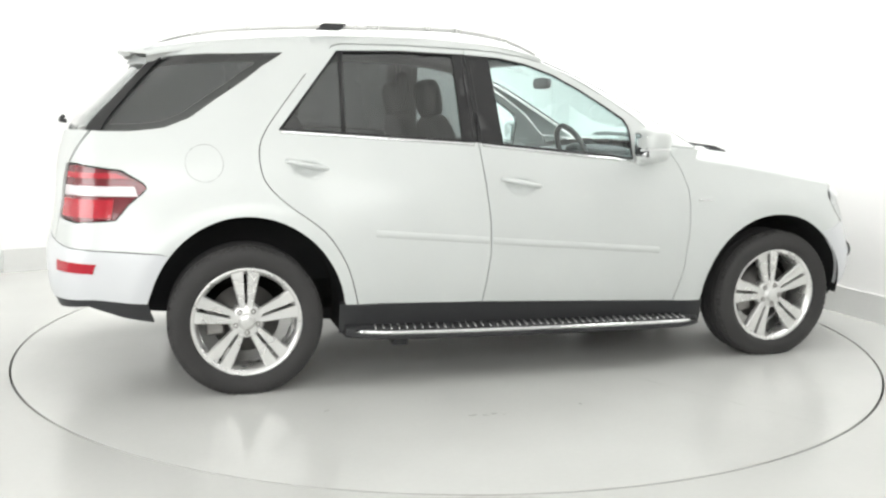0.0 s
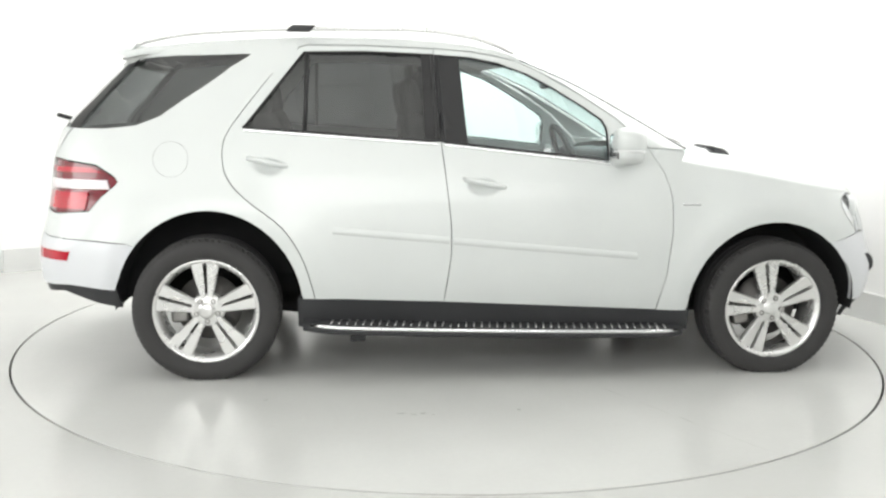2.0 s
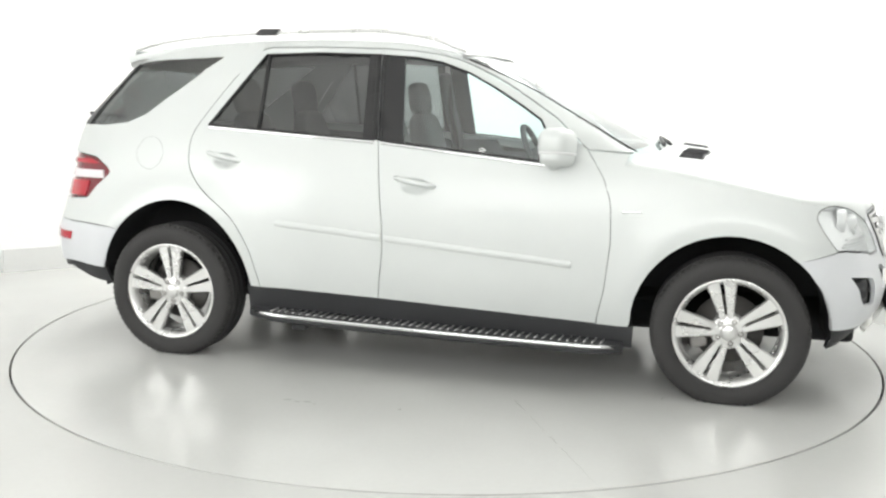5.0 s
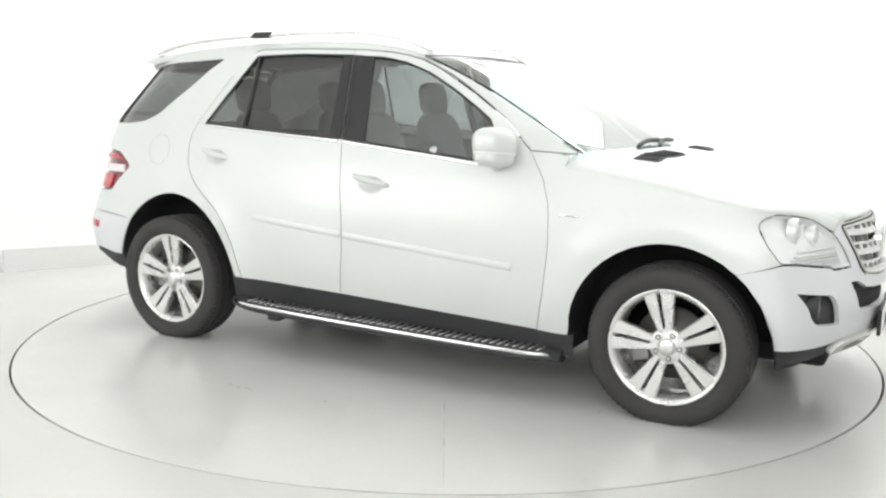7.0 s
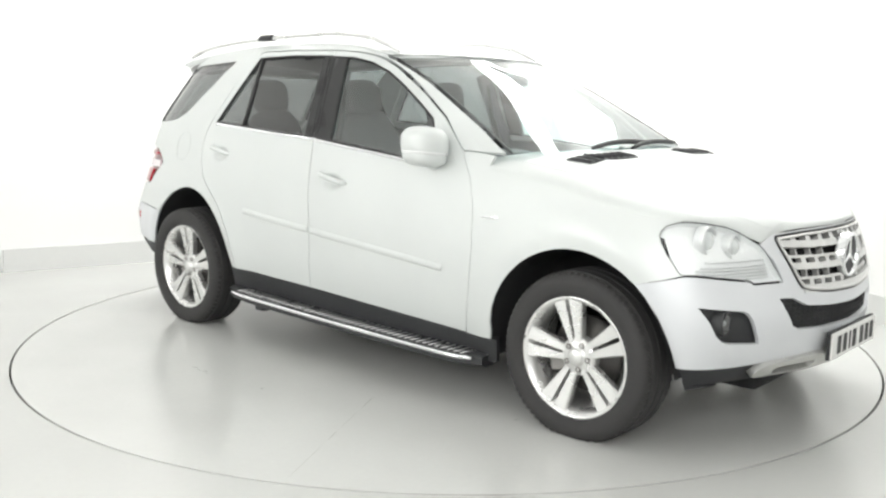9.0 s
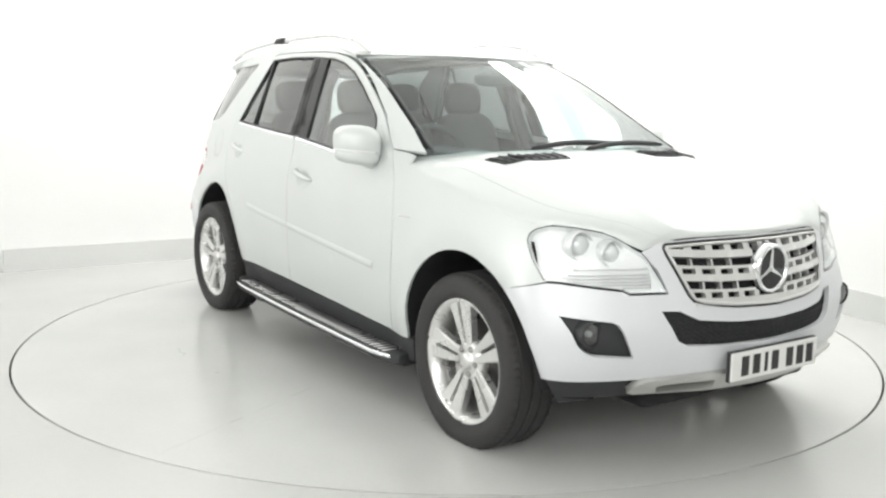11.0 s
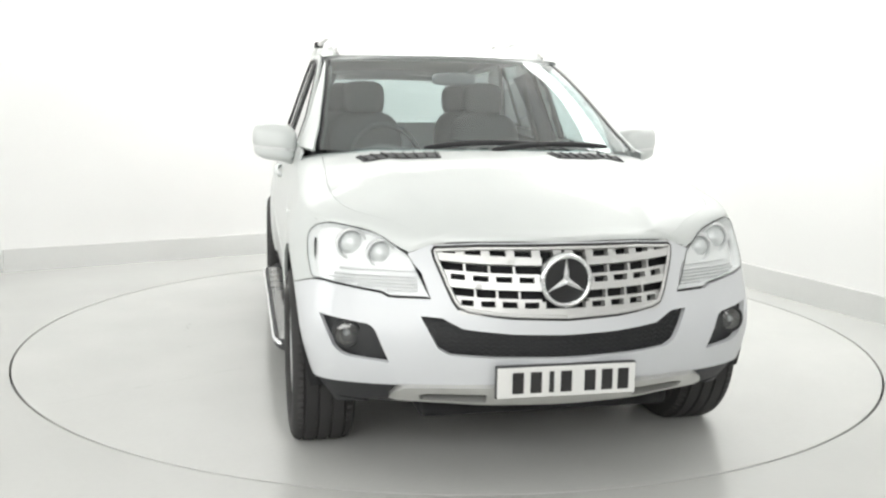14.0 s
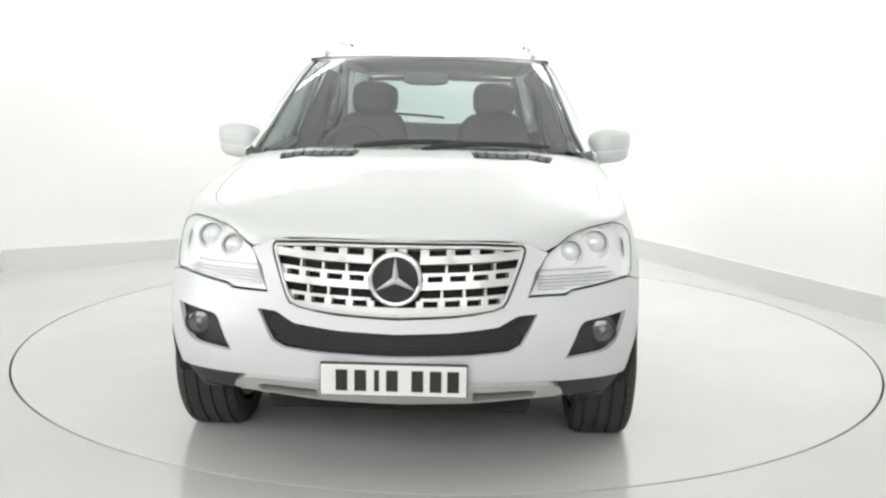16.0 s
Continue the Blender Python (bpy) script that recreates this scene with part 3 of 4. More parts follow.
def quarter_panel():
    o = [at_xu(0.90, 1.184), at_y(0.80, 1.181, "gre"), at_y(0.76, 1.28, "gre"), at_y(0.712, 1.45, "gre"), at_y(0.667, 1.60, "gre"), at_y(0.657, 1.634, "gre")]
    o += [at_xu(x, float(roof_edge(x)) + 0.003) for x in np.linspace(0.085, -1.87, 28)]
    o += [at_back(0.56, 1.625), at_back(0.555, 1.59), at_back(0.60, 1.42), at_back(0.64, 1.25), at_back(0.60, 1.098), at_xu(-2.24, 1.10), at_xu(-2.03, 1.072), at_xu(-1.935, 1.014), at_xu(-1.917, 0.988), at_xu(-2.0, 0.913), at_xu(-2.06, 0.842), at_xu(-2.24, 0.828), at_back(0.57, 0.842), at_back(0.57, 0.7325), at_xu(-2.26, 0.7125), at_xu(-1.87, 0.689)]
    o += [at_xu(x, z) for x, z in R_ARCH[::-1] if z > 0.66 or x > -1.3] + [at_xu(-0.997, 0.41), at_xu(-0.938, 0.41)]
    o += [at_xu(x - 0.001, z) for x, z in R_SEAM[::-1][1:]] + [at_xu(x, z + 0.003) for x, z in TOP_SEAM[::-1]] + [at_xu(x + 0.003, z + 0.003) for x, z in F_SEAM[::-1][:8]]
    return o


QUARTER_GLASS = [at_back(0.655, 1.252), at_back(0.61, 1.42), at_back(0.565, 1.59)] + [at_xu(x, z) for x, z in Q_WINDOW[2:]]
for turn in (lambda b: b, mirrored):
    body_side = part("body_side", turn(panel(quarter_panel(), upper, [QUARTER_GLASS], step=0.05)), PAINT, car)
    part("quarter_window", turn(panel(QUARTER_GLASS, upper, step=0.06, gap=-0.002, depth=0.0, off=-0.006)), PRIVACY, body_side, "dark tinted glass")
    bm = bmesh.new()
    ring = [(-1.655 + 0.088 * math.cos(a), 1.105 + 0.088 * math.sin(a)) for a in np.linspace(0, math.tau, 40)]
    tube(bm, [(x, -float(side_y(x, z)) - 0.0, z) for x, z in ring], 0.0006, 6)
    if turn is not mirrored:
        part("fuel_flap_seam", turn(bm), SEAL, body_side)
    else:
        bm.free()

# roof
def roof_sheet():
    bm = bmesh.new()
    mid = curve_through([-2.05, -1.9, -1.5, -1.1, -0.7, -0.3, 0.0, 0.12, 0.208], [1.635, 1.675, 1.732, 1.757, 1.762, 1.748, 1.712, 1.684, 1.658])
    rows = []
    for t in np.linspace(0, 1, 45):
        xe = 0.10 + (-1.9 - 0.10) * t
        xm = 0.208 + (-2.02 - 0.208) * t
        row = []
        for q in np.linspace(-1, 1, 33):
            q = math.sin(q * math.pi / 2)
            x = xe + (xm - xe) * (1 - q * q)
            ze = float(roof_edge(xe))
            z = ze + (float(mid(xm)) - ze) * (1 - abs(q) ** 2.4) ** (1 / 2.0)
            row.append(bm.verts.new((x, q * float(side_y(xe, ze)), z)))
        ends = [bm.verts.new((v.co.x, v.co.y * 0.98, v.co.z - 0.03)) for v in (row[0], row[-1])]
        rows.append(ends[:1] + row + ends[1:])
    for a, b in zip(rows, rows[1:]):
        for k in range(len(a) - 1):
            bm.faces.new((a[k], a[k + 1], b[k + 1], b[k]))
    if sum(f.normal.z for f in bm.faces) < 0:
        bmesh.ops.reverse_faces(bm, faces=bm.faces[:])
    return bm


part("roof", roof_sheet(), PAINT, car)
bm = roof_sheet()
for v in bm.verts:
    v.co.z -= 0.03
    v.co.y *= 0.96
part("headliner", bm, LINING, car)


def rail(bm):
    z = curve_through([-1.85, -1.75, -1.5, -1.0, -0.45, -0.15, 0.02, 0.1], [1.672, 1.705, 1.745, 1.772, 1.780, 1.752, 1.705, 1.668])
    return tube(bm, [(x, -0.605 + 0.012 * abs(x + 0.8), float(z(x))) for x in np.linspace(-1.85, 0.1, 36)], [0.010] + [0.018] * 34 + [0.010], 10, 0.75)


for turn in (lambda b: b, mirrored):
    r = part("roof_rail", turn(rail(bmesh.new())), ALLOY, car, "satin silver roof rail")
    bm = bmesh.new()
    box(bm, -1.075, -0.955, -0.632, -0.578, 1.755, 1.789, 0.006)
    for v in bm.verts:
        v.co.x += (v.co.z - 1.77) * 1.0
    part("rail_bracket", turn(bm), PLASTIC, r, "black plastic bracket")

# windscreen
SCREEN_OUTLINE = mirror_outline([(0, 1.168), at_y(0.4, 1.170, "gre"), at_y(0.775, 1.185, "gre"), at_y(0.742, 1.28, "gre"), at_y(0.697, 1.45, "gre"), at_y(0.652, 1.60, "gre"), at_y(0.638, 1.632, "gre"), at_y(0.3, 1.647, "gre"), (0, 1.651)])
screen = part("windscreen", panel(SCREEN_OUTLINE, upper, step=0.07, gap=0.001, depth=0.0, off=-0.004), SCREEN, car, "clear windscreen with dark rim")
SIDE = [at_y(0.775, 1.185, "gre"), at_y(0.742, 1.28, "gre"), at_y(0.697, 1.45, "gre"), at_y(0.652, 1.60, "gre"), at_y(0.638, 1.632, "gre")]
for turn in (lambda b: b, mirrored):
    q = upper(dense(SIDE, 0.03, False))
    part("windscreen_seal", turn(tube(bmesh.new(), [(p[0] - 0.003, p[1], p[2] - 0.002) for p in q], 0.0036, 6)), SEAL, screen)
    band = SIDE[:4] + [at_y(0.634, 1.60, "gre"), at_y(0.680, 1.45, "gre"), at_y(0.724, 1.28, "gre"), at_y(0.757, 1.187, "gre")]
    part("screen_band", turn(panel(band, upper, step=0.06, off=-0.007, depth=0.0)), SEAL, screen)
part("header", panel(mirror_outline([(0, 1.652), at_y(0.3, 1.648, "gre"), at_y(0.638, 1.633, "gre"), at_y(0.65, 1.652, "gre"), at_y(0.3, 1.668, "gre"), (0, 1.672)]), upper, step=0.05, gap=0.0, off=-0.002, depth=0.006), PAINT, car)
part("cowl", panel(mirror_outline([(0, 1.13), at_y(0.4, 1.13, "gre"), at_y(0.66, 1.14, "gre"), at_y(0.66, 1.175, "gre"), at_y(0.4, 1.171, "gre"), (0, 1.169)]), upper, step=0.05, off=-0.018, depth=0.0), PLASTIC, car)


def wiper(y0, y1, z0):
    bm = bmesh.new()
    pts = []
    for k, t in enumerate(np.linspace(0, 1, 12)):
        y = y0 + (y1 - y0) * t
        z = z0 + 0.018 * math.sin(t * math.pi) + 0.012 * t
        p = shell(-at_y(abs(y), z, "gre")[0] if y > 0 else at_y(abs(y), z, "gre")[0], z, "gre")
        pts.append((float(p[0]) + 0.022, y, z + 0.008))
    return tube(bm, pts, [0.006] + [0.011] * 10 + [0.006], 8, 1.2)


part("wiper", wiper(-0.30, 0.30, 1.19), PLASTIC, car)
part("wiper", wiper(0.02, 0.62, 1.184), PLASTIC, car)


CLOUD = np.array([tuple(bonnet_point(s, q)) for s in np.linspace(edge_s[6], edge_s[-1], 90) for q in np.linspace(0.08, 0.9, 70)])


def on_bonnet(x, y):
    """The height of the bonnet over a place."""
    dx, dy = CLOUD[:, 0] - x, CLOUD[:, 1] + abs(y)
    k = np.argsort(np.hypot(dx, dy))[:60]
    dx, dy = dx[k], dy[k]
    fit = np.linalg.lstsq(np.stack([np.ones(len(k)), dx, dy, dx * dx, dx * dy, dy * dy], -1), CLOUD[k, 2], rcond=None)[0]
    return float(fit[0])


for side in (-1, 1):
    corners = [(1.195, 0.635), (1.235, 0.25), (1.37, 0.265), (1.325, 0.61)]
    quad = lambda a, b: tuple((corners[0][i] * (1 - a) * (1 - b) + corners[1][i] * a * (1 - b) + corners[2][i] * a * b + corners[3][i] * (1 - a) * b) for i in (0, 1))
    spot = lambda a, b, up: Vector((quad(a, b)[0], side * quad(a, b)[1], on_bonnet(*quad(a, b)) + up))
    bm = bmesh.new()
    grid = [[bm.verts.new(spot(a, b, -0.012 if a in (0, 1) or b in (0, 1) else 0.006)) for b in (0, 0.06, 0.5, 0.94, 1)] for a in (0, 0.02, 0.2, 0.4, 0.6, 0.8, 0.98, 1)]
    for r0, r1 in zip(grid, grid[1:]):
        for k in range(4):
            bm.faces.new((r0[k], r0[k + 1], r1[k + 1], r1[k]))
    bmesh.ops.recalc_face_normals(bm, faces=bm.faces[:])
    if sum(f.normal.z for f in bm.faces) < 0:
        bmesh.ops.reverse_faces(bm, faces=bm.faces[:])
    vent = part("bonnet_vent", bm, PLASTIC, car, "black louvred air vent", smooth=False)
    for k in range(8):
        a = (k + 0.5) / 8
        bm = bmesh.new()
        tube(bm, [spot(a, b, 0.008) for b in (0.1, 0.5, 0.9)], 0.005, 6)
        part("louvre", bm, PLASTIC, vent)

# tail lamps, rear bumper, tailgate
TAIL = [at_x(-2.035, 1.069), at_x(-1.935, 1.011), at_x(-1.92, 0.988), at_x(-2.005, 0.916), at_x(-2.065, 0.845), at_x(-2.24, 0.831), at_back(0.58, 0.847), at_back(0.58, 1.09), at_x(-2.24, 1.097)]


for turn in (lambda b: b, mirrored):
    lamp = part("tail_light", turn(panel(TAIL, low, step=0.03, off=-0.012, depth=0.02)), LENS_DARK_RED, car, "red tail light with a pale middle band")
    for z0, z1, m, name in ((1.03, 1.06, LENS_RED, "red_lens"), (0.95, 0.999, LENS_PALE, "pale_lens"), (0.85, 0.938, LENS_RED, "red_lens")):
        x_tip = float(np.interp((z0 + z1) / 2, [0.86, 0.916, 0.988, 1.011, 1.069], [-2.065, -2.005, -1.92, -1.935, -2.035]))
        q = [at_x(x_tip - 0.035 - (0.03 if z0 > 1 else 0), z1), at_x(x_tip - 0.02 + (0.03 if z0 > 1 else -0.03 if z0 < 0.9 else 0), z0), at_back(0.6, z0), at_back(0.6, z1)]
        part(name, turn(panel(q, low, step=0.03, off=0.0, depth=0.012)), m, lamp)
    reflector_out = [at_x(-2.15, 0.645), at_x(-2.165, 0.596), at_back(0.7, 0.604), at_back(0.7, 0.657)]
    part("rear_reflector", turn(panel(reflector_out, low, step=0.03, off=0.004, depth=0.01)), LENS_RED, car)
rear_half = [(AROUND, 0.46), at_back(0.6, 0.462), at_x(-2.164, 0.474), at_x(-1.932, 0.452)] + [at_x(x, z) for x, z in R_ARCH[::-1] if x < -1.8 and 0.47 < z < 0.69] + [at_x(-1.87, 0.6875), at_x(-2.26, 0.711), at_back(0.6, 0.73), (AROUND, 0.73)]


def across_tail(right):
    """An outline across the tail, on a strip that runs on past the middle line."""
    return [np.array(p, float) for p in right] + [np.array((2 * AROUND - p[0], p[1])) for p in right[::-1] if p[0] < AROUND - 1e-4]


def low_wrap(p):
    s = np.where(p[:, 0] > AROUND, p[:, 0] - 2 * AROUND, p[:, 0])
    return shell(s, p[:, 1], "low")


part("rear_bumper", panel(across_tail(rear_half), low_wrap, step=0.05, gap=0.0005), BUMPER, car)
gate_half = [(AROUND, 0.735), at_back(0.56, 0.735), at_back(0.57, 1.095), at_back(0.59, 1.1), at_back(0.63, 1.25), at_back(0.59, 1.42), at_back(0.545, 1.60), (AROUND, 1.64)]
glass_half = [(AROUND, 1.24), at_back(0.61, 1.255), at_back(0.575, 1.42), at_back(0.535, 1.57), (AROUND, 1.585)]
tailgate = part("tailgate", panel(across_tail(gate_half), low_wrap, [across_tail(glass_half)], step=0.06), PAINT, car)
part("rear_window", panel(across_tail(glass_half), low_wrap, step=0.08, gap=-0.002, off=-0.005, depth=0.0), REAR_GLASS, tailgate, "grey tinted glass")
bm = bmesh.new()
rows = []
for y in np.linspace(-0.565, 0.565, 23):
    bow = 0.06 * (1 - (y / 0.565) ** 2)
    rows.append([bm.verts.new(p) for p in ((-1.86, y, 1.668 + bow * 0.4), (-1.985 - bow, y, 1.636 + bow * 0.3), (-1.99 - bow, y, 1.622 + bow * 0.3), (-1.90, y, 1.615))])
for a, d in zip(rows, rows[1:]):
    for k in range(4):
        bm.faces.new((a[k], d[k], d[(k + 1) % 4], a[(k + 1) % 4]))
bm.faces.new(rows[0])
bm.faces.new(rows[-1][::-1])
bmesh.ops.recalc_face_normals(bm, faces=bm.faces[:])
part("spoiler", bm, PAINT, tailgate, auto=30)
bm = bmesh.new()
for turn in (lambda b: b, mirrored):
    trim = [at_back(0.668, 1.252), at_back(0.62, 1.42), at_back(0.572, 1.60), at_back(0.535, 1.60), at_back(0.578, 1.42), at_back(0.612, 1.252)]
    part("pillar_trim", turn(panel(trim, low, step=0.05, gap=0.0, off=0.003, depth=0.008)), SEAL, tailgate, "gloss black pillar cover")
bm = bmesh.new()
tube(bm, [(-2.32, 0.0, 1.28), (-2.345, -0.02, 1.285), (-2.30, -0.40, 1.31)], 0.012, 6)
part("rear_wiper", bm, PLASTIC, tailgate)

# dark skirts
def skirt_front():
    o = [(0, 0.295), at_y(0.4, 0.292), at_y(0.62, 0.292), at_y(0.80, 0.296), at_x(2.02, 0.285), at_x(1.935, 0.268), at_x(1.926, 0.383), at_y(0.82, 0.383), at_y(0.6, 0.386), (0, 0.405)]
    return panel(mirror_outline(o), low, step=0.05, off=-0.012, depth=0.02)


part("front_skirt", skirt_front(), PLASTIC, car, "black plastic lower bumper edge")
rs = [(AROUND, 0.40), at_back(0.6, 0.405), at_x(-2.2, 0.435), at_x(-2.05, 0.385), at_x(-1.905, 0.352), at_x(-1.90, 0.36), at_x(-1.925, 0.45), at_x(-2.164, 0.472), at_back(0.6, 0.46), (AROUND, 0.458)]
part("rear_skirt", panel(across_tail(rs), low_wrap, step=0.06, off=-0.01, depth=0.03), PLASTIC, car, "black plastic lower bumper edge")
slot = [at_y(0.28, 0.350), at_y(0.28, 0.378), at_y(0.48, 0.373), at_y(0.51, 0.366), at_y(0.50, 0.350)]
bm = panel(mirror_outline([(0, 0.336), at_y(0.3, 0.336), at_y(0.585, 0.340), at_y(0.615, 0.35), at_y(0.60, 0.378), at_y(0.56, 0.396), at_y(0.3, 0.408), (0, 0.41)]), low, [slot, [(-u, z) for u, z in slot]], step=0.04, off=0.022, depth=0.03)
part("skid_plate", bm, SKID, car, "satin silver front skid plate")

for turn in (lambda b: b, mirrored):
    bm = panel([(-1.03, 0.255), (1.03, 0.225), (1.035, 0.338), (0.84, 0.336), (-0.281, 0.387), (-0.94, 0.409), (-1.03, 0.413)], flank, step=0.06, off=-0.006, depth=0.03)
    part("sill", turn(bm), PLASTIC, car, "black plastic sill")
    # running board
    zb = curve_through([-1.0, -0.7, -0.1, 0.5, 1.0], [0.292, 0.278, 0.262, 0.252, 0.248])
    bm = bmesh.new()
    rows = []
    for x in np.linspace(-1.0, 0.985, 30):
        z = float(zb(x))
        w = 0.985 - 0.06 * max(0, (abs(x) - 0.8) / 0.2) ** 2
        rows.append([bm.verts.new(p) for p in ((x, -0.84, z + 0.012), (x, -(w - 0.02), z + 0.008), (x, -w, z - 0.004), (x, -w, z - 0.032), (x, -(w - 0.03), z - 0.048), (x, -0.84, z - 0.045))])
    for a, b in zip(rows, rows[1:]):
        for k in range(6):
            bm.faces.new((a[k], b[k], b[(k + 1) % 6], a[(k + 1) % 6]))
    bm.faces.new(rows[0])
    bm.faces.new(rows[-1][::-1])
    bmesh.ops.recalc_face_normals(bm, faces=bm.faces[:])
    board = part("running_board", turn(bm), PLASTIC, car, "black running board with bright edge and studs", auto=35)
    bm = bmesh.new()
    tube(bm, [(x, -(0.985 - 0.06 * max(0, (abs(x) - 0.8) / 0.2) ** 2) - 0.001, float(zb(x)) - 0.004) for x in np.linspace(-0.955, 0.945, 30)], 0.010, 8)
    part("edge_strip", turn(bm), CHROME, board)
    for x in np.linspace(-0.86, 0.88, 44):
        bm = bmesh.new()
        tube(bm, [(x, -0.962, float(zb(x)) + 0.0095), (x + 0.014, -0.875, float(zb(x)) + 0.0115)], 0.0042, 6, 0.7)
        part("grip_rib", turn(bm), ALLOY, board)
    for x in (-0.72, 0.68):
        bm = bmesh.new()
        box(bm, x - 0.04, x + 0.04, -0.92, -0.6, 0.19, 0.235, 0.01)
        part("bracket", turn(bm), PLASTIC, board)

# grille
back = part("grille", panel(grille_hole, low, step=0.06, off=-0.045, gap=-0.02, depth=0.0), DARK, car, "silver three-bar grille with a round emblem")


def sag(y):
    return 0.013 * ((y / 0.45) ** 2 - 0.25)


def grille_strip(z0, z1, y0, y1, off, depth, sgn):
    """A bar across one half of the grille, bowed like the bumper."""
    ys = np.linspace(y0, y1, 9)
    o = [at_y(y, z0 + sag(y)) for y in ys] + [at_y(y, z1 + sag(y)) for y in ys[::-1]]
    return panel([(sgn * u, z) for u, z in o], low, step=0.04, gap=0.0, off=off, depth=depth)


def y_edge(z):
    return float(np.interp(z, [0.66, 0.69, 0.85, 0.89], [0.378, 0.40, 0.456, 0.459]))


rim_line = low(shrunk(dense(grille_hole, 0.03), 0.0135))
bm = bmesh.new()
tube(bm, [tuple(p + np.array([0.004, 0, 0])) for p in rim_line] + [tuple(rim_line[0] + np.array([0.004, 0, 0]))], 0.0062, 8)
part("surround", bm, GRILLE, back)
# a solid black tube stands in for the shaded gap round the grille
part("shadow_gap", seal_round(grille_hole, low, 0.0052), SEAL, back)
for sgn in (1, -1):
    for z0, z1, y0 in ((0.837, 0.864, 0.085), (0.75, 0.776, 0.085), (0.658, 0.689, 0.0)):
        part("bar", grille_strip(z0, z1, y0, y_edge(z0), 0.004, 0.035, sgn), GRILLE, back)
    for z0, z1 in ((0.797, 0.808), (0.71, 0.721), (0.891, 0.898)):
        part("thin_bar", grille_strip(z0, z1, 0.09 if z0 < 0.88 else 0.0, y_edge(z0) - 0.004, -0.006, 0.025, sgn), GRILLE, back)
    for z0, z1, half, off, places in ((0.863, 0.892, 0.0155, -0.004, (0.022, 0.102, 0.195, 0.283, 0.370, 0.446)),
                                      (0.807, 0.838, 0.004, -0.020, (0.183, 0.272, 0.36)), (0.775, 0.798, 0.013, -0.006, (0.101, 0.181, 0.264, 0.345, 0.42)),
                                      (0.72, 0.751, 0.004, -0.020, (0.168, 0.248, 0.327)), (0.688, 0.711, 0.0125, -0.006, (0.088, 0.165, 0.244, 0.32, 0.388))):
        for y in places:
            part("rib", grille_strip(z0, z1, y - half, y + half, off, 0.03, sgn), GRILLE, back)
EX, EZ = 2.262, 0.783
emblem = part("emblem", turned(bmesh.new(), [(0.098, -0.03), (0.098, 0.004), (0.092, 0.012), (0.084, 0.012), (0.08, 0.002), (0.08, -0.01)], 48, "x", (EX, 0, EZ)), CHROME, car, "round bright emblem on black disc")
part("disc", turned(bmesh.new(), [(0.081, -0.006), (0.04, -0.003), (0.0005, -0.002)], 40, "x", (EX, 0, EZ)), SEAL, emblem)
for a in (90, 210, 330):
    a = radians(a)
    d, p = Vector((0, math.cos(a), math.sin(a))), Vector((0, -math.sin(a), math.cos(a)))
    c = Vector((EX - 0.001, 0, EZ))
    bm = bmesh.new()
    tip, l0, r0, top = c + d * 0.083, c + p * 0.013 - d * 0.004, c - p * 0.013 - d * 0.004, c + Vector((0.009, 0, 0))
    v = [bm.verts.new(q) for q in (tip + p * 0.002, tip - p * 0.002, r0, l0, top, tip + Vector((0.004, 0, 0)))]
    for f in ((0, 3, 4, 5), (5, 4, 2, 1), (3, 2, 4)):
        bm.faces.new([v[i] for i in f])
    bmesh.ops.recalc_face_normals(bm, faces=bm.faces[:])
    part("spoke", bm, CHROME, emblem, smooth=False)

# lower grille, fog lamps
lower = part("lower_grille", panel(low_hole, low, step=0.05, off=-0.03, gap=-0.01, depth=0.0), PLASTIC, car, "black honeycomb lower air intake")
for row, z in enumerate(np.arange(0.512, 0.655, 0.0175)):
    y_lim = float(np.interp(z, [0.5, 0.545, 0.66], [0.40, 0.45, 0.50]))
    y_min = 0.0 if z < 0.58 else float(np.interp(z, [0.58, 0.592, 0.611, 0.655], [0.0, 0.2, 0.37, 0.44]))
    for sgn in (1, -1):
        if y_lim - y_min < 0.03:
            continue
        bm = bmesh.new()
        ys = np.arange(y_min, y_lim, 0.015)
        pts = [shell(at_y(float(y), float(z + (0.0055 if i % 2 else -0.0055)))[0] * sgn, z + (0.0055 if i % 2 else -0.0055)) + np.array([-0.022, 0, 0]) for i, y in enumerate(ys)]
        if len(pts) > 2:
            tube(bm, [tuple(p) for p in pts], 0.0028, 4)
            part("zigzag_wire", bm, PLASTIC, lower)
        else:
            bm.free()
for turn in (lambda b: b, mirrored):
    pocket = part("fog_light", turn(panel(fog_hole, low, step=0.04, off=-0.03, gap=-0.012, depth=0.0)), PLASTIC, car, "round fog light in a black recess")
    fx = float(shell(at_y(0.765, 0.571)[0], 0.571)[0]) - 0.03
    at = (fx, -0.765, 0.571)
    part("bezel", turn(turned(bmesh.new(), [(0.052, -0.03), (0.052, 0.012), (0.047, 0.018), (0.041, 0.012)], 30, "x", at)), PLASTIC, pocket)
    part("reflector", turn(turned(bmesh.new(), [(0.041, 0.012), (0.034, -0.012), (0.018, -0.022), (0.001, -0.024)], 30, "x", at)), STEEL, pocket)
    part("lens", turn(turned(bmesh.new(), [(0.042, 0.012), (0.03, 0.018), (0.015, 0.021), (0.0005, 0.022)], 28, "x", at)), FOG_LENS, pocket)
    part("bulb", turn(turned(bmesh.new(), [(0.014, -0.02), (0.013, 0.0), (0.007, 0.008), (0.0005, 0.01)], 16, "x", at)), GLOBE, pocket)

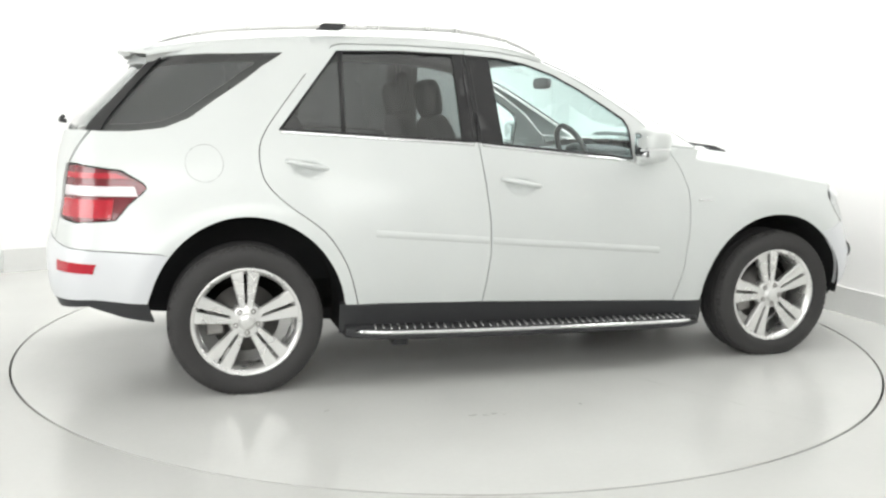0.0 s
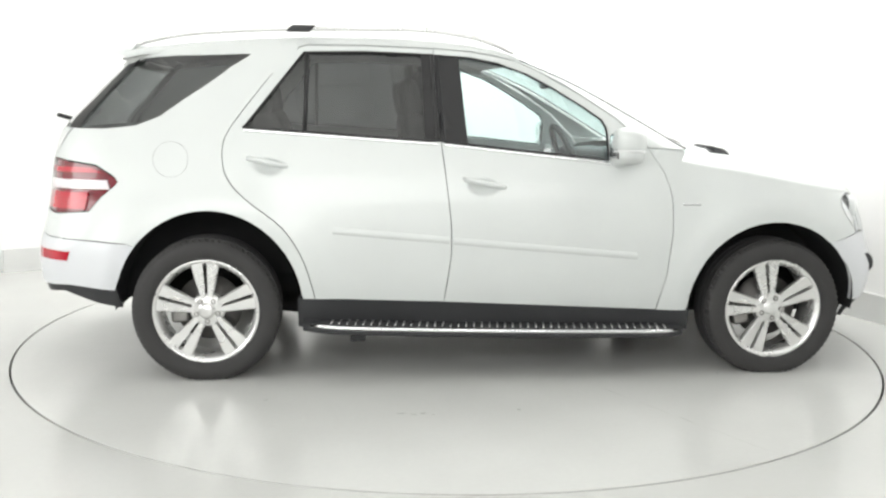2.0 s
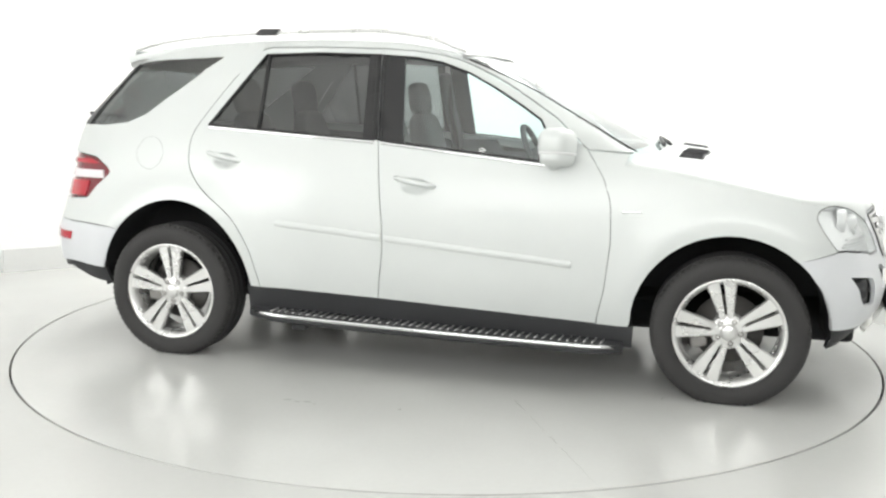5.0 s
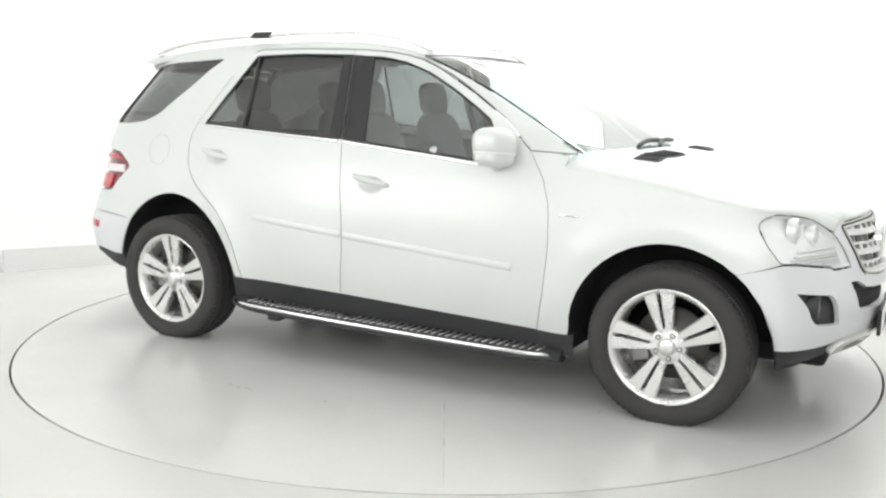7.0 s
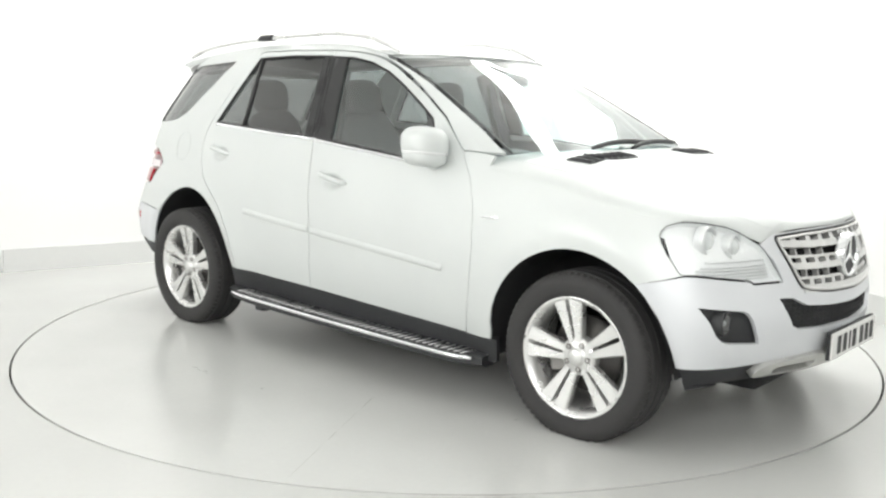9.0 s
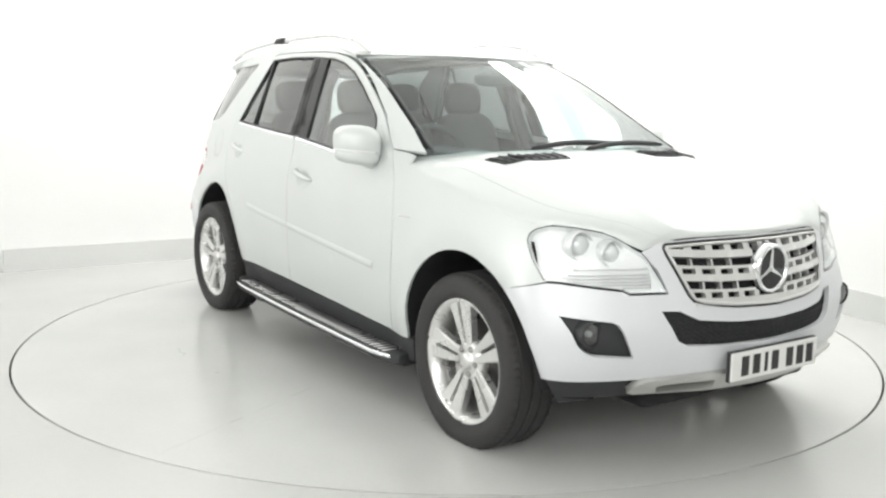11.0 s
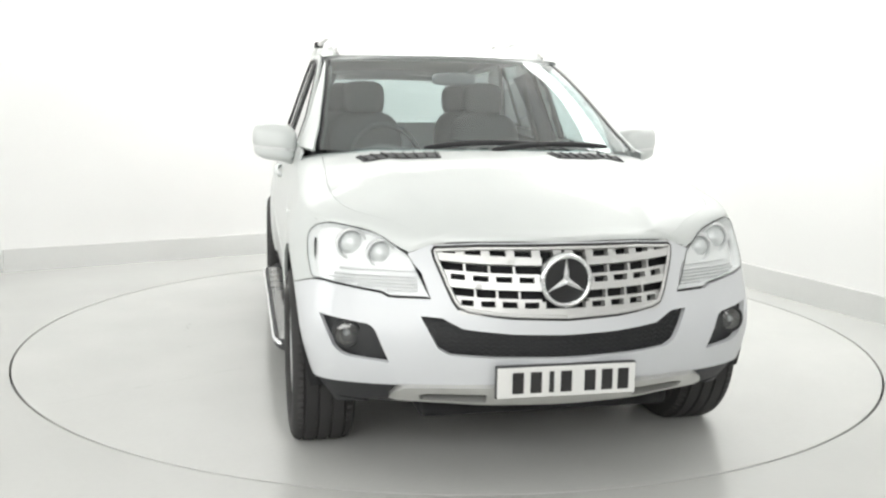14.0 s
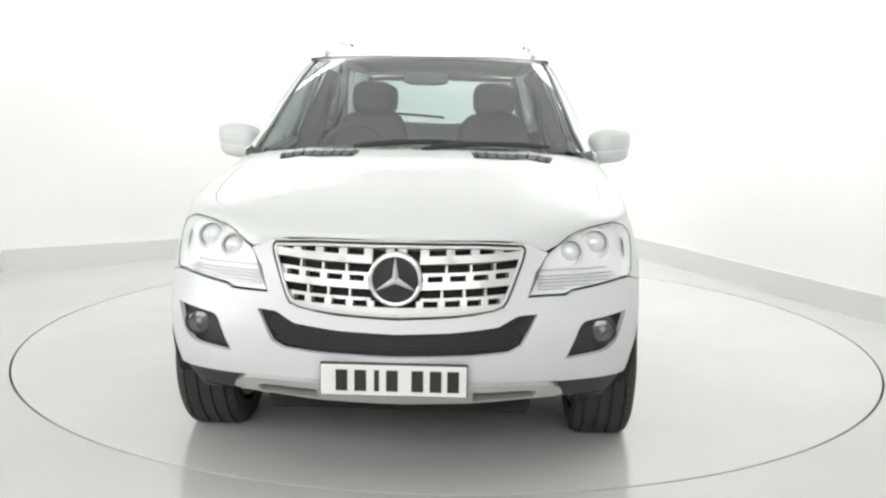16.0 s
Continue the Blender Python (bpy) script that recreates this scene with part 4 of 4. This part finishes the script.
# number plate with plain bars
bm = bmesh.new()
box(bm, 2.300, 2.312, -0.26, 0.26, 0.371, 0.482, 0.003)
plate = part("number_plate", bm, PLATE, car, "white number plate with black bars", smooth=False)
bm = bmesh.new()
box(bm, 2.285, 2.303, -0.264, 0.264, 0.367, 0.487, 0.004)
part("plate_holder", bm, PLASTIC, plate, smooth=False)
for y in (-0.185, -0.118, -0.06, -0.005, 0.085, 0.15, 0.212):
    bm = bmesh.new()
    w = 0.009 if y == -0.06 else 0.021
    box(bm, 2.3115, 2.3135, y - w, y + w, 0.388, 0.465)
    part("bar", bm, INK, plate, smooth=False)

# mirrors
def mirror_shell(hx, hy, hz, z, lean):
    """A boxy rounded housing, flat behind, that narrows outwards."""
    bm = bmesh.new()
    bmesh.ops.create_uvsphere(bm, u_segments=36, v_segments=24, radius=1.0)
    for v in bm.verts:
        sx, sy, sz = (math.copysign(abs(c) ** 0.68, c) for c in v.co)
        out = max(0.0, -sy)
        x = hx * (sx if sx > 0 else sx * 0.75) * (1 - 0.22 * out * (sx > 0))
        v.co = Vector((0.632 + x - 0.012 * out, -0.962 + hy * sy, z + hz * sz * (1 - 0.10 * out) - 0.01 * sy * lean))
    return bm


for turn in (lambda b: b, mirrored):
    shell_m = part("door_mirror", turn(mirror_shell(0.10, 0.108, 0.082, 1.214, 1.0)), PAINT, car, "silver wing mirror with a ribbed indicator strip")
    part("lower_shell", turn(mirror_shell(0.092, 0.10, 0.05, 1.158, 0.75)), PAINT, shell_m)
    part("indicator", turn(mirror_shell(0.099, 0.1065, 0.012, 1.172, 1.0)), RIB, shell_m, "pale indicator strip")
    bm = bmesh.new()
    box(bm, 0.561, 0.577, -1.038, -0.892, 1.14, 1.262, 0.007)
    part("mirror_frame", turn(bm), SEAL, shell_m)
    bm = bmesh.new()
    box(bm, 0.558, 0.566, -1.031, -0.899, 1.147, 1.255, 0.003)
    part("mirror_glass", turn(bm), CHROME, shell_m)
    bm = bmesh.new()
    tube(bm, [(0.61, -0.84, 1.108), (0.615, -0.88, 1.106), (0.62, -0.93, 1.12)], [0.035, 0.03, 0.026], 10, 0.7)
    part("foot", turn(bm), PAINT, shell_m)
    part("sail", turn(panel([(0.575, 1.13), (0.575, 1.30), (0.60, 1.30), (0.70, 1.21), (0.76, 1.13)], flank, step=0.05, off=0.003, depth=0.006)), PAINT, shell_m)
    # fender badge, a plain bar
    bm = bmesh.new()
    box(bm, 0.955, 1.05, -float(side_y(1.0, 0.9)) - 0.003, -float(side_y(1.0, 0.9)) + 0.004, 0.895, 0.905, 0.001)
    part("badge", turn(bm), CHROME, car)

# inner liner, wheel wells, floor pan
def liner():
    o = [at_x(0.86, 0.36), at_x(0.9, 1.0), at_x(1.2, 1.03), at_x(1.6, 0.94), at_x(1.85, 0.90), at_x(1.93, 0.70)] + [at_x(x, z) for x, z in arch(HUB, 0.482, 0.485, 4, 178)] + [at_x(0.95, 0.36)]
    return panel(o, low, step=0.08, off=-0.03, depth=0.0)


both("inner_fender", liner, DARK, car)


def liner_rear():
    o = [at_x(0.9, 0.30), at_x(0.9, 1.06), at_x(0.5, 1.08), at_x(-0.3, 1.16), at_x(-1.3, 1.22), at_x(-1.42, 1.5), at_x(-1.45, 1.20), at_x(-1.9, 1.2), at_x(-2.2, 1.15), at_x(-2.2, 0.5), at_x(-1.93, 0.46)] + [at_x(x, z) for x, z in arch(-HUB, 0.488, 0.522, 172, 6)] + [at_x(-1.0, 0.30)]
    return panel(o, low, step=0.1, off=-0.024, depth=0.0)


both("inner_side", liner_rear, DARK, car)
for x, rx, rz in ((HUB, 0.463, 0.465), (-HUB, 0.474, 0.508)):
    for sgn in (-1, 1):
        bm = bmesh.new()
        rows = []
        for a in np.linspace(-2 if x > 0 else -12, 192 if x > 0 else 181, 44):
            c, s = rx * math.cos(radians(a)), rz * math.sin(radians(a))
            edge = float(side_y(x + c, max(0.3, HUB_Z + s))) - 0.012
            rows.append([bm.verts.new((x + c, sgn * y, HUB_Z + s)) for y in (edge, 0.6, 0.5)])
        for a, b in zip(rows, rows[1:]):
            for k in range(2):
                bm.faces.new((a[k], b[k], b[k + 1], a[k + 1]))
        bm.faces.new([r[2] for r in rows])
        part("wheel_well", bm, DARK, car)
bm = bmesh.new()
box(bm, -0.98, 0.98, -0.84, 0.84, 0.235, 0.33, 0.02)
box(bm, -1.75, -0.9, -0.5, 0.5, 0.28, 0.5, 0.03)
box(bm, 0.9, 2.1, -0.5, 0.5, 0.24, 0.5, 0.03)
box(bm, -2.25, -1.93, -0.72, 0.72, 0.45, 0.6, 0.03)
box(bm, 1.9, 2.06, -0.44, 0.44, 0.3, 0.86, 0.03)
part("floor_pan", bm, DARK, car, smooth=False)
bm = bmesh.new()
tube(bm, [(-1.05, 0.35, 0.25), (-1.6, 0.4, 0.27), (-2.0, 0.5, 0.36)], 0.05, 10)
part("exhaust", bm, STEEL, car)
for x in (HUB, -HUB):
    bm = bmesh.new()
    tube(bm, [(x, -0.72, 0.33), (x, 0, 0.33), (x, 0.72, 0.33)], 0.05, 10)
    part("axle", bm, STEEL, car)

# wheels
def wheel(x, sgn, twist, track, sink=0.0):
    """An alloy wheel with five twin spokes; its outer face looks along -y before it is turned to its side."""
    m = pose(x, sgn * track, HUB_Z - sink, 0, 0, 0 if sgn < 0 else 180)
    R = 0.257
    bm = turned(bmesh.new(), [(R - 0.012, 0.11), (R - 0.02, 0.05), (R - 0.03, -0.02), (R - 0.025, -0.075), (R - 0.014, -0.092), (R - 0.004, -0.103), (R + 0.006, -0.105), (R + 0.01, -0.098)], 72)
    rim = part("wheel", bm, ALLOY, car, "silver alloy wheel with five twin spokes and black tyre")
    rim.matrix_basis = m @ pose(0, 0, 0, 0, twist, 0)
    H = 0.369
    bm = turned(bmesh.new(), [(R + 0.002, -0.098), (R + 0.012, -0.112), (R + 0.035, -0.124), (R + 0.06, -0.127), (H - 0.03, -0.122), (H - 0.012, -0.112), (H - 0.004, -0.098), (H - 0.001, -0.085), (H - 0.009, -0.083), (H - 0.009, -0.077), (H, -0.075), (H, -0.032), (H - 0.009, -0.03), (H - 0.009, -0.022), (H, -0.02), (H, 0.02), (H - 0.009, 0.022), (H - 0.009, 0.03), (H, 0.032), (H, 0.075), (H - 0.009, 0.077), (H - 0.009, 0.083), (H - 0.001, 0.085), (H - 0.012, 0.112), (H - 0.05, 0.125), (R + 0.01, 0.112)], 144)
    back_turn = pose(0, 0, 0, 0, -twist, 0)
    for v in bm.verts:
        r = math.hypot(v.co.x, v.co.z)
        if r > H - 0.02 and abs(v.co.y) > 0.08 and round(math.atan2(v.co.z, v.co.x) / math.tau * 144) % 2:
            v.co.x, v.co.z = v.co.x * (1 - 0.008 / r), v.co.z * (1 - 0.008 / r)
        if v.co.z < sink - HUB_Z:
            v.co.z = sink - HUB_Z + 0.0005
        v.co = back_turn @ v.co
    part("tyre", bm, RUBBER, rim, "black road tyre", auto=32)
    for k in range(5):
        a0 = radians(90 + 72 * k)
        d = Vector((math.cos(a0), 0, math.sin(a0)))
        t = Vector((-math.sin(a0), 0, math.cos(a0)))
        for sd in (-1, 1):
            bm = bmesh.new()
            rows = []
            for f in np.linspace(0, 1, 7):
                r = 0.062 + (R - 0.010 - 0.062) * f
                inner = 0.004 + 0.0045 * f
                outer = 0.033 + 0.041 * f
                yy = -0.088 + 0.004 * math.sin(f * 3) - 0.008 * f + 0.012 * (1 - f) ** 2
                pts = []
                for w, dy in ((inner, 0.016), (inner + 0.002, 0.0), (outer - 0.006, 0.0), (outer, 0.008), (outer - 0.002, 0.04), (inner, 0.04)):
                    pts.append(bm.verts.new(d * r + t * sd * w + Vector((0, yy + dy, 0))))
                rows.append(pts)
            for a, b in zip(rows, rows[1:]):
                for i in range(6):
                    bm.faces.new((a[i], b[i], b[(i + 1) % 6], a[(i + 1) % 6]))
            bmesh.ops.recalc_face_normals(bm, faces=bm.faces[:])
            part("spoke", bm, ALLOY, rim, auto=30)
        ab = a0 + radians(36)
        at = (0.056 * math.cos(ab), 0, 0.056 * math.sin(ab))
        part("wheel_bolt", turned(bmesh.new(), [(0.0135, -0.06), (0.0135, -0.078), (0.011, -0.082), (0.0075, -0.081), (0.007, -0.074), (0.0005, -0.073)], 12, "y", at), STEEL, rim)
    part("hub", turned(bmesh.new(), [(0.088, -0.03), (0.086, -0.06), (0.076, -0.073), (0.05, -0.076), (0.037, -0.076), (0.036, -0.088), (0.03, -0.093), (0.0005, -0.094)], 40), ALLOY, rim)
    part("brake_disc", turned(bmesh.new(), [(0.165, 0.03), (0.165, 0.0), (0.09, 0.0), (0.085, -0.03), (0.001, -0.03)], 48), DISC, rim)
    bm = bmesh.new()
    box(bm, -0.19, -0.10, -0.02, 0.06, -0.075, 0.075, 0.015)
    part("brake_caliper", bm, STEEL, rim)


wheel(HUB + 0.01, -1, -11, 0.822, 0.006)
wheel(-HUB - 0.012, -1, -1, 0.818)
wheel(HUB + 0.01, 1, 30, 0.822, 0.006)
wheel(-HUB - 0.012, 1, 12, 0.818)

# cabin
def lump(bm, at, size, power=0.6, turn=0.0):
    """A rounded block."""
    made = bmesh.ops.create_uvsphere(bm, u_segments=20, v_segments=14, radius=1.0)
    rot = Matrix.Rotation(radians(turn), 3, "Y")
    for v in made["verts"]:
        p = Vector([math.copysign(abs(c) ** power, c) * s for c, s in zip(v.co, size)])
        v.co = rot @ p + Vector(at)
    return bm


for x, ys in ((-0.07, (-0.38, 0.38)), (-0.88, (-0.42, 0.0, 0.42))):
    for y in ys:
        seat = part("seat", lump(bmesh.new(), (x + 0.05, y, 0.70), (0.27, 0.24 if x > -0.5 else 0.2, 0.10)), FABRIC, car, "dark grey upholstered seat")
        tall = 0.2 if x < -0.5 and y == 0.0 else 0.33
        part("backrest", lump(bmesh.new(), (x - 0.27, y, 0.69 + tall), (0.075, 0.235 if x > -0.5 else 0.2, tall), 0.55, -14), FABRIC, seat)
        if x < -0.5 and y == 0.0:
            continue
        part("headrest", lump(bmesh.new(), (x - 0.365, y, 1.425), (0.055, 0.13, 0.105), 0.6, -10), FABRIC, seat)
        for dy in (-0.05, 0.05):
            bm = bmesh.new()
            tube(bm, [(x - 0.33, y + dy, 1.28), (x - 0.36, y + dy, 1.42)], 0.007, 6)
            part("headrest_post", bm, STEEL, seat)
dash = part("dashboard", lump(bmesh.new(), (0.78, 0, 0.98), (0.30, 0.76, 0.155), 0.4), TRIM, car)
part("instrument_hood", lump(bmesh.new(), (0.62, -0.38, 1.12), (0.13, 0.2, 0.055), 0.6), TRIM, dash)
bm = bmesh.new()
rot = Matrix.Translation((0.455, -0.38, 1.115)) @ Matrix.Rotation(radians(-25), 4, "Y")
ring = [rot @ Vector((0, 0.185 * math.cos(a), 0.185 * math.sin(a))) for a in np.linspace(0, math.tau, 33)]
tube(bm, ring, 0.016, 8)
steer = part("steering_wheel", bm, FABRIC, car)
bm = lump(bmesh.new(), (0.475, -0.38, 1.11), (0.035, 0.09, 0.075), 0.6, -25)
part("steering_boss", bm, TRIM, steer)
for a in (0, 180, 270):
    bm = bmesh.new()
    a = radians(a)
    tube(bm, [rot @ Vector((0, 0.05 * math.cos(a), 0.05 * math.sin(a))), rot @ Vector((0, 0.18 * math.cos(a), 0.18 * math.sin(a)))], 0.014, 6)
    part("steering_arm", bm, TRIM, steer)
part("console", lump(bmesh.new(), (0.2, 0, 0.72), (0.5, 0.13, 0.16), 0.4), TRIM, car)
part("cabin_mirror", lump(bmesh.new(), (0.40, 0, 1.53), (0.02, 0.12, 0.035), 0.6), TRIM, car)
bm = bmesh.new()
box(bm, -0.94, 0.95, -0.8, 0.8, 0.5, 0.56, 0.01)
box(bm, -2.1, -0.945, -0.48, 0.48, 0.5, 0.56, 0.01)
part("cabin_floor", bm, FABRIC, car, smooth=False)
bm = bmesh.new()
box(bm, -2.05, -1.25, -0.72, 0.72, 0.90, 1.02, 0.03)
box(bm, -2.05, -1.25, -0.48, 0.48, 0.565, 0.895, 0.02)
part("load_cover", bm, FABRIC, car, smooth=False)
for turn in (lambda b: b, mirrored):
    bm = bmesh.new()
    tube(bm, [(-0.27, -0.795, 1.12), (-0.31, -0.70, 1.36), (-0.33, -0.60, 1.58)], 0.035, 8, 1.5)
    part("centre_pillar_trim", turn(bm), TRIM, car)
    bm = bmesh.new()
    tube(bm, [(-0.25, -0.77, 1.0), (-0.29, -0.66, 1.3), (-0.31, -0.62, 1.52)], 0.02, 6)
    part("seat_belt", turn(bm), SEAL, car)

# ---- what moves ----
HEADING = [(0.0, 17.41), (0.5, 15.72), (1.0, 13.0), (1.5, 9.46), (2.0, 5.84), (2.5, 2.3), (3.0, -1.05), (3.5, -4.45), (4.0, -7.83), (6.5, -24.81), (7.0, -28.2), (7.5, -31.63), (8.0, -35.16), (10.5, -52.67), (11.0, -56.22), (11.5, -59.74), (12.0, -63.28), (12.5, -66.83), (13.0, -70.43), (13.5, -74.0), (14.0, -77.57), (14.5, -81.12), (15.0, -84.72), (15.5, -88.27), (16.0, -91.91)]
CAR_AT = Vector((0.186, -0.088, 0.0))


def motions():
    walk(turntable, [(t, pose(TABLE_X, 0, 0, 0, 0, a)) for t, a in HEADING])
    walk(car, [(t, pose(0, 0, 0, 0, 0, a) @ Matrix.Translation(CAR_AT)) for t, a in HEADING])


motions()
